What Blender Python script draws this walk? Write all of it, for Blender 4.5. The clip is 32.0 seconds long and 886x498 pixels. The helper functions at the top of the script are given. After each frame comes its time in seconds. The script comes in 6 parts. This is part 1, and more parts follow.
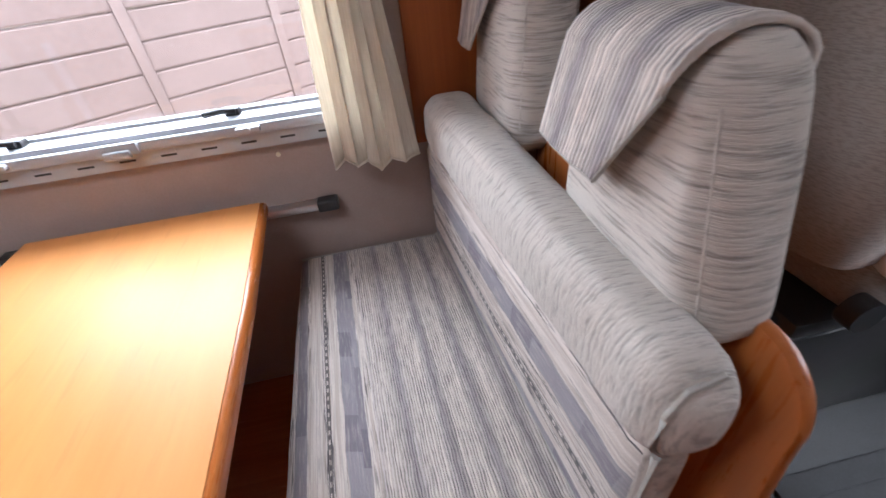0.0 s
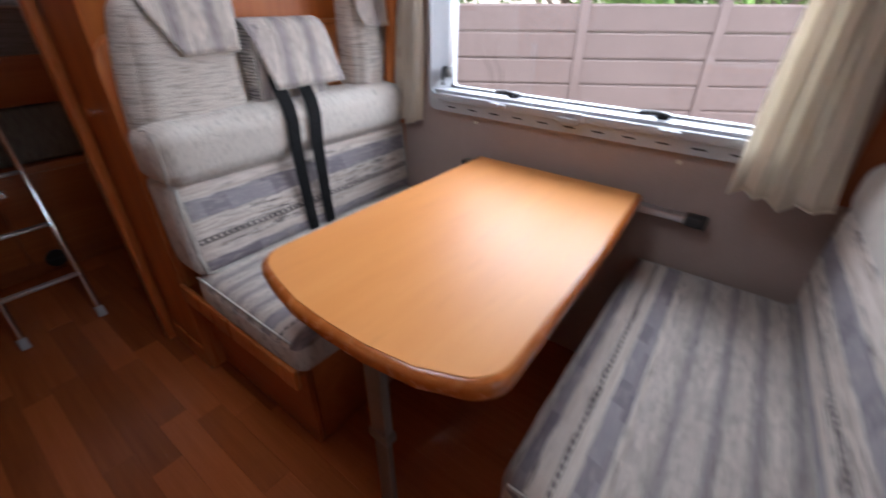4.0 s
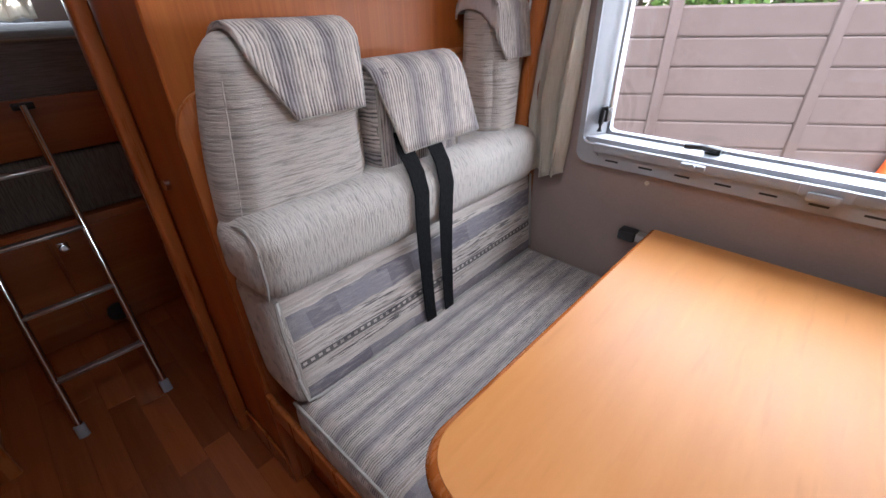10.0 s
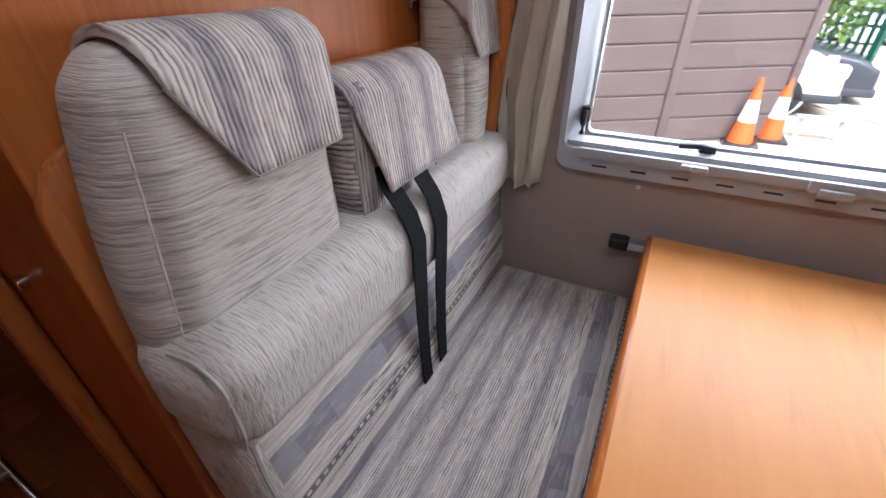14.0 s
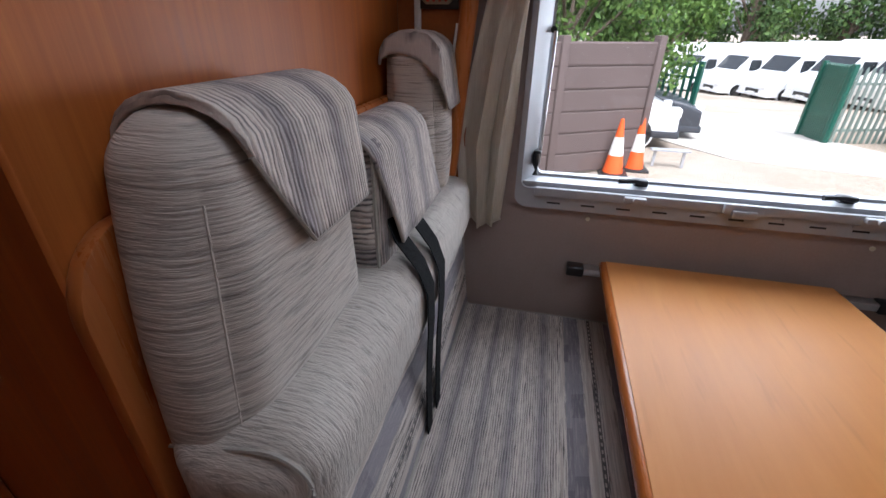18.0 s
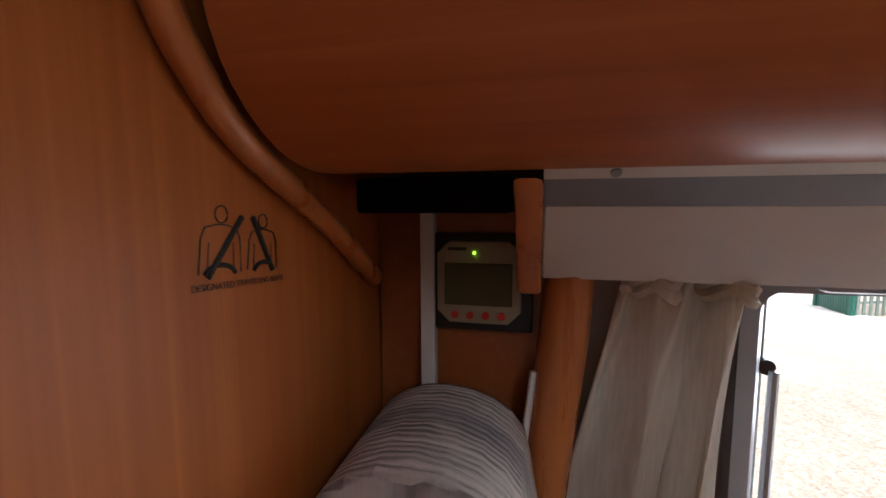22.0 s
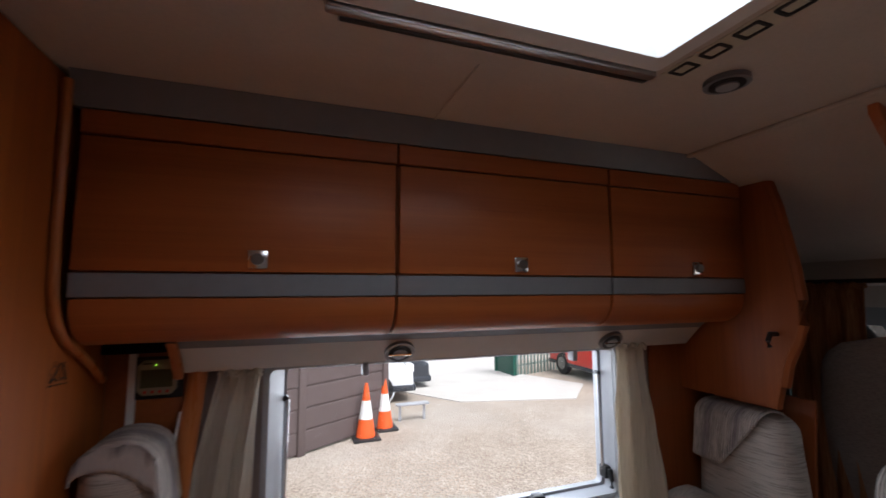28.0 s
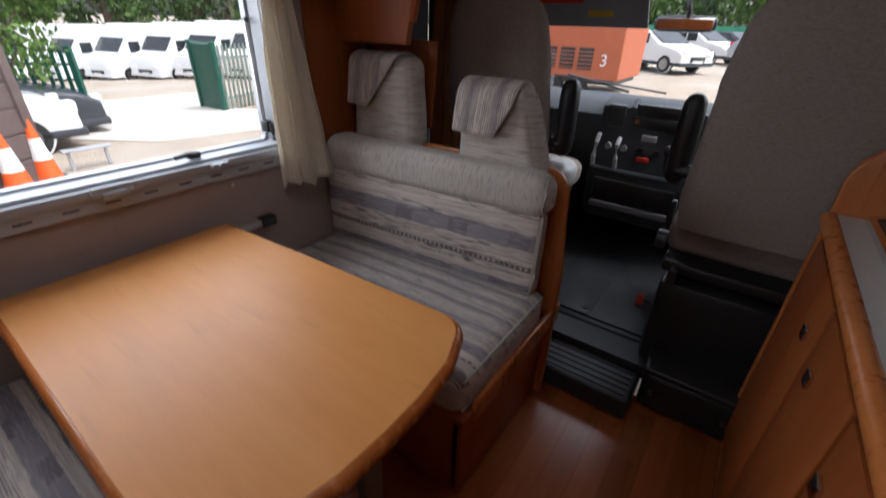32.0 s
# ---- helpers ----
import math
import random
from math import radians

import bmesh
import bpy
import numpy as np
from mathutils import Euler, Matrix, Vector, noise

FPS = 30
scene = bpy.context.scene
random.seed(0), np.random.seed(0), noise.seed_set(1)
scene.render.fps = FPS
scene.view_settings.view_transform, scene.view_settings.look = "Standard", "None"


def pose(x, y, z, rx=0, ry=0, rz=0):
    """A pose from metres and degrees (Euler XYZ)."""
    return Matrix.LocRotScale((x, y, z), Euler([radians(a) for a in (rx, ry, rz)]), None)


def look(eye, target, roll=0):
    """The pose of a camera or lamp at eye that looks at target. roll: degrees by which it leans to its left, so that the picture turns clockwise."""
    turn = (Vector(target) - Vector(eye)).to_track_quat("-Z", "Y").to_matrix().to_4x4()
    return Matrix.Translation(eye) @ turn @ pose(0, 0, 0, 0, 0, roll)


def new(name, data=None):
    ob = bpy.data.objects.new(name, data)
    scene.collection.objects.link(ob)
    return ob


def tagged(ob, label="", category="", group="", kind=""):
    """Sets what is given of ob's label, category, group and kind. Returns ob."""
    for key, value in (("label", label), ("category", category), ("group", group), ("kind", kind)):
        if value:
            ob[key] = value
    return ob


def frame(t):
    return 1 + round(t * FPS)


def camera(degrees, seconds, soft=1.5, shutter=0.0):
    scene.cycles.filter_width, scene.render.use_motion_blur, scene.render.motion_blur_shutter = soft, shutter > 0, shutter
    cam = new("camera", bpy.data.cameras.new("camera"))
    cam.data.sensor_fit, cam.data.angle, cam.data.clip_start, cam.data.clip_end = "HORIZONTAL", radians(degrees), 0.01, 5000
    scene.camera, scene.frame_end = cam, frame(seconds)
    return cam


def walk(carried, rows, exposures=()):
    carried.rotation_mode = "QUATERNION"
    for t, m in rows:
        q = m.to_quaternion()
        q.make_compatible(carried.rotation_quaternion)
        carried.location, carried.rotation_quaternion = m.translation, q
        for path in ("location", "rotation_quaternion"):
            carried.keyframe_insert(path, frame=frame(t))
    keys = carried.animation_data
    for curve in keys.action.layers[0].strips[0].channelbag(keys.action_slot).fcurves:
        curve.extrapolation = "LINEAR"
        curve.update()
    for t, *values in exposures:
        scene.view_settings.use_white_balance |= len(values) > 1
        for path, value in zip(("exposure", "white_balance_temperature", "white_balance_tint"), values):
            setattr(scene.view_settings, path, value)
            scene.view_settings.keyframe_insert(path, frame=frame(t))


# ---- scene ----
cam = camera(93.0, 32.0, shutter=0.5)
PATH = [
    (0, (1.494, -1.071, 1.247), (1.707, 0.508, 0.038), -6.4),
    (0.5, (1.458, -1.014, 1.242), (1.623, 0.546, 0.002), -2.9),
    (1, (1.496, -1.0, 1.262), (1.162, 0.54, 0.03), -4.3),
    (1.5, (1.549, -1.083, 1.239), (0.935, 0.348, -0.015), -4.6),
    (2, (1.584, -1.159, 1.212), (0.877, 0.258, -0.009), -4.6),
    (2.5, (1.598, -1.218, 1.192), (0.916, 0.223, -0.016), -2.9),
    (3, (1.626, -1.262, 1.205), (0.88, 0.177, 0.033), -2.6),
    (3.5, (1.598, -1.283, 1.222), (0.759, 0.108, 0.055), -2.1),
    (4, (1.418, -1.328, 1.227), (0.37, 0.033, 0.203), 0.2),
    (4.5, (1.309, -1.332, 1.252), (0.036, -0.114, 0.305), 0.6),
    (6.5, (0.967, -1.227, 1.286), (-0.229, 0.005, 0.262), -0.3),
    (7, (0.925, -1.207, 1.282), (-0.223, 0.072, 0.259), -0.8),
    (7.5, (0.91, -1.193, 1.283), (-0.206, 0.125, 0.274), -1.3),
    (8, (0.902, -1.192, 1.282), (-0.205, 0.113, 0.247), -1.2),
    (8.5, (0.893, -1.187, 1.279), (-0.251, 0.079, 0.236), -1.2),
    (9, (0.869, -1.159, 1.274), (-0.297, 0.069, 0.21), -1.2),
    (9.5, (0.864, -1.149, 1.273), (-0.329, 0.056, 0.212), -1.7),
    (10, (0.882, -1.184, 1.28), (-0.299, 0.069, 0.261), -1.4),
    (10.5, (0.907, -1.213, 1.282), (-0.249, 0.073, 0.276), -2.0),
    (11, (0.911, -1.223, 1.287), (-0.227, 0.088, 0.294), -1.3),
    (11.5, (0.882, -1.2, 1.291), (-0.277, 0.093, 0.299), -1.6),
    (12, (0.815, -1.156, 1.289), (-0.342, 0.104, 0.252), -0.5),
    (12.5, (0.742, -1.103, 1.285), (-0.37, 0.174, 0.221), -1.8),
    (13, (0.686, -1.058, 1.298), (-0.385, 0.246, 0.224), -1.7),
    (13.5, (0.649, -1.061, 1.293), (-0.271, 0.348, 0.212), -0.3),
    (14, (0.565, -1.1, 1.291), (-0.219, 0.383, 0.201), -1.1),
    (14.5, (0.491, -1.126, 1.299), (-0.134, 0.46, 0.254), -0.7),
    (15, (0.435, -1.138, 1.322), (-0.007, 0.557, 0.356), -1.3),
    (15.5, (0.419, -1.14, 1.356), (0.09, 0.66, 0.547), -0.6),
    (17.5, (0.395, -1.149, 1.344), (-0.002, 0.615, 0.49), 1.0),
    (18, (0.391, -1.172, 1.309), (0.002, 0.555, 0.379), 0.9),
    (18.5, (0.368, -1.125, 1.364), (-0.039, 0.665, 0.569), -1.0),
    (19, (0.292, -0.991, 1.405), (-0.131, 0.851, 0.752), -0.9),
    (19.5, (0.255, -0.872, 1.414), (-0.159, 1.005, 0.864), -1.0),
    (20, (0.214, -0.764, 1.439), (-0.16, 1.161, 1.047), -1.6),
    (20.5, (0.195, -0.667, 1.46), (-0.196, 1.272, 1.165), -1.0),
    (21, (0.184, -0.569, 1.494), (-0.27, 1.365, 1.263), -0.3),
    (21.5, (0.174, -0.485, 1.478), (-0.292, 1.449, 1.278), -0.5),
    (22, (0.166, -0.426, 1.473), (-0.281, 1.513, 1.271), -0.2),
    (22.5, (0.158, -0.404, 1.464), (-0.24, 1.545, 1.262), 0.2),
    (23, (0.156, -0.386, 1.456), (-0.207, 1.568, 1.236), 0.5),
    (23.5, (0.158, -0.394, 1.458), (-0.27, 1.548, 1.226), 0.2),
    (24, (0.166, -0.45, 1.469), (-0.242, 1.485, 1.176), 0.9),
    (24.5, (0.208, -0.575, 1.486), (-0.294, 1.325, 1.116), 1.2),
    (26.5, (0.221, -1.165, 1.555), (0.253, 0.832, 1.655), 0.0),
    (27, (0.252, -1.198, 1.585), (0.546, 0.773, 1.759), 1.0),
    (27.5, (0.321, -1.209, 1.59), (0.858, 0.71, 1.757), 0.5),
    (28, (0.401, -1.202, 1.597), (1.069, 0.673, 1.799), -0.2),
    (28.5, (0.495, -1.164, 1.601), (1.286, 0.66, 1.818), -0.7),
    (29, (0.61, -1.123, 1.611), (1.47, 0.667, 1.848), -1.4),
    (29.5, (0.702, -1.091, 1.627), (1.663, 0.65, 1.848), -1.0),
    (30, (0.71, -1.114, 1.617), (1.853, 0.512, 1.838), -0.1),
    (30.5, (0.685, -1.174, 1.536), (2.121, 0.217, 1.488), 2.0),
    (31, (0.622, -1.25, 1.442), (2.176, -0.075, 0.989), 1.9),
    (31.5, (0.573, -1.284, 1.372), (2.112, -0.228, 0.653), 0.5),
    (32, (0.57, -1.328, 1.316), (2.015, -0.319, 0.37), 1.7),
]
walk(cam, [(t, look(eye, target, roll)) for t, eye, target, roll in PATH], [
    (0, 2.95, 5800, 12), (1, 2.42, 5800, 12), (2, 2.22, 5800, 12), (3, 1.95, 5800, 12), (4, 2.25, 5800, 12), (9, 2.25, 5800, 12), (14, 2.15, 5800, 12), (15, 1.95, 5800, 12), (18, 1.5, 5800, 12), (19, 1.4, 6000, 12), (20, 1.12, 6200, 12), (21, 1.05, 6200, 12), (22, 1.7, 6000, 12), (23, 2.75, 5900, 12), (24, 3.25, 5900, 12), (24.5, 3.1, 5900, 12), (26.5, 1.35, 5900, 12), (27.2, 1.3, 5900, 12), (28, 0.98, 5900, 12), (29, 0.95, 6000, 12), (30, 0.9, 6100, 12), (31, 1.2, 6100, 12), (32, 1.2, 6000, 12)])

# ---- world, sun and daylight ----
SUN_ELEV, SUN_AZ = radians(62), radians(160)
world = bpy.data.worlds.new("sky_world")
scene.world = world
world.use_nodes = True
wn, wl = world.node_tree.nodes, world.node_tree.links
sky = wn.new("ShaderNodeTexSky")
sky.sky_type = "NISHITA"
sky.sun_disc = False
sky.sun_elevation, sky.sun_rotation = SUN_ELEV, SUN_AZ
sky.air_density, sky.dust_density, sky.ozone_density = 1.0, 4.0, 1.0
hue = wn.new("ShaderNodeHueSaturation")
hue.inputs["Saturation"].default_value = 0.25
wl.new(sky.outputs[0], hue.inputs["Color"])
wl.new(hue.outputs[0], wn["Background"].inputs["Color"])
wn["Background"].inputs["Strength"].default_value = 0.15
sun_data = bpy.data.lights.new("sun", "SUN")
sun_data.energy, sun_data.angle, sun_data.color = 1.5, radians(45), (1.0, 0.96, 0.9)
sun = new("sun", sun_data)
sun.rotation_euler = (radians(90) - SUN_ELEV, 0, radians(180) - SUN_AZ)


def opening_light(name, place, aim, w, h, watts):
    """Sky light that enters by a real opening."""
    d = bpy.data.lights.new(name, "AREA")
    d.shape, d.size, d.size_y, d.energy, d.color = "RECTANGLE", w, h, watts, (0.93, 0.97, 1.0)
    ob = new(name, d)
    ob.matrix_world = look(place, aim)
    return ob


opening_light("daylight_dinette_window", (0.92, 0.30, 1.24), (0.92, -0.85, 0.36), 1.15, 0.55, 5.3)
opening_light("daylight_rooflight", (0.705, -0.985, 2.12), (0.705, -0.985, 0), 0.50, 0.56, 1.15)
opening_light("daylight_windscreen", (3.75, -1.0, 1.75), (2.75, -1.0, 0.75), 1.6, 0.7, 3.2)
opening_light("daylight_rear_window", (-2.9, -1.0, 1.5), (-1.0, -1.0, 0.9), 0.6, 0.4, 2.4)


# ---- materials ----
def shader(name, rough=0.5, metal=0.0, spec=0.5):
    m = bpy.data.materials.new(name)
    m.use_nodes = True
    n, l = m.node_tree.nodes, m.node_tree.links
    b = n["Principled BSDF"]
    b.inputs["Roughness"].default_value = rough
    b.inputs["Metallic"].default_value = metal
    b.inputs["Specular IOR Level"].default_value = spec
    return m, n, l, b


def coords(n, l, scale=(1, 1, 1), rot=(0, 0, 0), loc=(0, 0, 0), uv=False):
    tc = n.new("ShaderNodeTexCoord")
    mp = n.new("ShaderNodeMapping")
    mp.inputs["Scale"].default_value = scale
    mp.inputs["Rotation"].default_value = rot
    mp.inputs["Location"].default_value = loc
    l.new(tc.outputs["UV" if uv else "Object"], mp.inputs["Vector"])
    return mp.outputs[0]


def noise_tex(n, l, vec, scale, detail=4, rough=0.55, dist=0.0):
    t = n.new("ShaderNodeTexNoise")
    t.inputs["Scale"].default_value = scale
    t.inputs["Detail"].default_value = detail
    t.inputs["Roughness"].default_value = rough
    t.inputs["Distortion"].default_value = dist
    l.new(vec, t.inputs["Vector"])
    return t.outputs["Fac"]


def ramp(n, l, fac, stops, mode="LINEAR"):
    r = n.new("ShaderNodeValToRGB")
    r.color_ramp.interpolation = mode
    e = r.color_ramp.elements
    while len(e) < len(stops):
        e.new(0.5)
    for i, (p, c) in enumerate(stops):
        e[i].position = p
        e[i].color = (*c, 1) if len(c) == 3 else c
    l.new(fac, r.inputs[0])
    return r.outputs[0]


def mix(n, l, fac, a, b, mode="MIX"):
    m = n.new("ShaderNodeMix")
    m.data_type, m.blend_type = "RGBA", mode
    for sock, v in ((m.inputs[0], fac), (m.inputs[6], a), (m.inputs[7], b)):
        if hasattr(v, "is_output"):
            l.new(v, sock)
        elif isinstance(v, (int, float)):
            sock.default_value = v
        else:
            sock.default_value = (*v, 1)
    return m.outputs[2]


def calc(n, l, op, a, b=0.0):
    m = n.new("ShaderNodeMath")
    m.operation = op
    for sock, v in ((m.inputs[0], a), (m.inputs[1], b)):
        if hasattr(v, "is_output"):
            l.new(v, sock)
        else:
            sock.default_value = v
    return m.outputs[0]


def relief(n, l, b, height, strength, dist=0.002):
    k = n.new("ShaderNodeBump")
    k.inputs["Strength"].default_value = strength
    k.inputs["Distance"].default_value = dist
    l.new(height, k.inputs["Height"])
    l.new(k.outputs[0], b.inputs["Normal"])


def plain(name, col, rough=0.5, metal=0.0, vary=0.12, scale=30, bump=0.05, spec=0.5):
    m, n, l, b = shader(name, rough, metal, spec)
    v = coords(n, l)
    f = noise_tex(n, l, v, scale)
    f2 = noise_tex(n, l, v, scale * 0.12, 3)
    lo, hi = tuple(c * (1 - vary) for c in col), tuple(min(1, c * (1 + vary)) for c in col)
    c1 = ramp(n, l, f, [(0.3, lo), (0.7, hi)])
    c2 = mix(n, l, 0.35, c1, ramp(n, l, f2, [(0.35, lo), (0.65, hi)]))
    l.new(c2, b.inputs["Base Color"])
    if bump:
        relief(n, l, b, f, bump)
    return m


def wood(name, dark, mid, light, grain=(60, 60, 2.0), rough=0.32, vary_object=False, figure=0.5, spec=0.5):
    """Foil-faced timber; the grain runs along the axis with the small scale."""
    m, n, l, b = shader(name, rough, 0.0, spec)
    v = coords(n, l, grain)
    fine = noise_tex(n, l, v, 1.0, 6, 0.7)
    v2 = coords(n, l, tuple(g * 0.16 for g in grain))
    broad = noise_tex(n, l, v2, 1.0, 3, 0.5, 0.6)
    v3 = coords(n, l, tuple(g * 2.6 for g in grain))
    pore = noise_tex(n, l, v3, 1.0, 2, 0.5)
    base = ramp(n, l, broad, [(0.3, dark), (0.5, mid), (0.72, light)])
    fcol = ramp(n, l, fine, [(0.3, dark), (0.55, mid), (0.75, light)])
    col = mix(n, l, figure, base, fcol)
    col = mix(n, l, calc(n, l, "MULTIPLY", ramp(n, l, pore, [(0.62, (0, 0, 0)), (0.75, (1, 1, 1))]), 0.16), col, tuple(c * 0.55 for c in dark))
    if vary_object:
        oi = n.new("ShaderNodeObjectInfo")
        tint = ramp(n, l, oi.outputs["Random"], [(0, (0.72, 0.68, 0.66)), (1, (1.18, 1.14, 1.1))])
        col = mix(n, l, 1.0, col, tint, "MULTIPLY")
    l.new(col, b.inputs["Base Color"])
    l.new(ramp(n, l, fine, [(0.2, (rough * 0.8,) * 3), (0.8, (rough * 1.3,) * 3)]), b.inputs["Roughness"])
    relief(n, l, b, fine, 0.06, 0.001)
    return m


CREAM, TAUPE, GREYV, LILAC = (0.66, 0.59, 0.535), (0.44, 0.395, 0.375), (0.245, 0.222, 0.24), (0.185, 0.163, 0.19)


def weave(name, c_lo, c_hi, along="y", size=1.0, bump=0.5, run=14, sheen=0.12, uv=False, lo=0.38, hi=0.56):
    """Woven upholstery with slubs; the threads lie across the named axis and run threads to the metre along the others."""
    m, n, l, b = shader(name, 0.92, 0, 0.2)
    k = {"x": (330, run, run), "y": (run, 330, run), "z": (run, run, 330)}[along]
    k = tuple(q / size for q in k)
    slub = noise_tex(n, l, coords(n, l, k, uv=uv), 1.0, 4, 0.62)
    thread = noise_tex(n, l, coords(n, l, tuple(q * 2.4 for q in k), uv=uv), 1.0, 2, 0.5)
    soil = noise_tex(n, l, coords(n, l, uv=uv), 3.0, 3)
    h = calc(n, l, "ADD", slub, calc(n, l, "MULTIPLY", thread, 0.4))
    col = ramp(n, l, slub, [(lo, c_lo), (hi, c_hi)])
    col = mix(n, l, 0.25, col, ramp(n, l, soil, [(0.3, (0.72, 0.69, 0.66)), (0.7, (1, 1, 1))]), "MULTIPLY")
    l.new(col, b.inputs["Base Color"])
    b.inputs["Sheen Weight"].default_value = sheen
    relief(n, l, b, h, bump, 0.004)
    return m


def vec2(n, l, a, b):
    c = n.new("ShaderNodeCombineXYZ")
    l.new(a, c.inputs[0])
    l.new(b, c.inputs[1])
    return c.outputs[0]


def zone(n, l, fac, spans):
    """One inside the spans of fac, nought elsewhere."""
    stops = [(0, (0, 0, 0))]
    for a, b in spans:
        stops += [(max(a, 0.0005), (1, 1, 1)), (min(b, 1.0), (0, 0, 0))]
    return ramp(n, l, fac, stops, "CONSTANT")


def woven_bands(n, l, d, along, blocks, chain, plain_spans):
    """Cream ground with broken dark threads, rows of lilac blocks and a chain; d runs from 0 to 1 across the bands."""
    times = lambda a, b: calc(n, l, "MULTIPLY", a, b)
    jag = times(calc(n, l, "SUBTRACT", noise_tex(n, l, vec2(n, l, times(along, 16.0), times(d, 3.0)), 1.0, 2), 0.5), 0.05)
    dd = calc(n, l, "ADD", d, jag)
    grain = noise_tex(n, l, vec2(n, l, times(along, 13.0), times(d, 52.0)), 1.0, 3, 0.6)
    dense = noise_tex(n, l, vec2(n, l, times(along, 4.0), times(d, 5.0)), 1.0, 2)
    dark = times(ramp(n, l, grain, [(0.49, (0, 0, 0)), (0.56, (1, 1, 1))]), ramp(n, l, dense, [(0.36, (0.1,) * 3), (0.56, (0.95,) * 3)]))
    dark = times(dark, calc(n, l, "SUBTRACT", 1.0, times(zone(n, l, d, plain_spans), 0.7)))
    col = mix(n, l, dark, CREAM, (0.085, 0.075, 0.078))
    warm = noise_tex(n, l, vec2(n, l, times(along, 3.0), times(d, 18.0)), 1.0, 2)
    col = mix(n, l, ramp(n, l, warm, [(0.45, (0, 0, 0)), (0.6, (0.7,) * 3)]), col, (0.46, 0.385, 0.33), "MIX")
    cell = n.new("ShaderNodeTexWhiteNoise")
    cell.noise_dimensions = "2D"
    row = calc(n, l, "FLOOR", times(d, 2.5))
    slot = calc(n, l, "FLOOR", calc(n, l, "ADD", calc(n, l, "ADD", times(along, 13.5), times(row, 0.4)), times(d, 0.6)))
    l.new(vec2(n, l, slot, row), cell.inputs["Vector"])
    tone = ramp(n, l, cell.outputs[0], [(0, LILAC), (0.4, GREYV), (0.75, (0.30, 0.275, 0.295)), (1, (0.25, 0.235, 0.225))])
    wisp = noise_tex(n, l, vec2(n, l, times(along, 20.0), times(d, 30.0)), 1.0, 3)
    tone = mix(n, l, ramp(n, l, wisp, [(0.5, (0, 0, 0)), (0.68, (0.6,) * 3)]), tone, TAUPE)
    col = mix(n, l, zone(n, l, dd, blocks), col, tone)
    link = calc(n, l, "FRACT", times(along, 52.0))
    a, b = chain
    w = (b - a) * 0.27
    core = times(zone(n, l, d, [(a + w, b - w)]), zone(n, l, link, [(0.28, 0.78)]))
    lines = times(zone(n, l, d, [chain]), calc(n, l, "SUBTRACT", 1.0, core))
    col = mix(n, l, times(lines, 0.8), col, (0.06, 0.055, 0.06))
    return col, calc(n, l, "ADD", calc(n, l, "MULTIPLY", dark, -0.6), times(grain, 0.5))


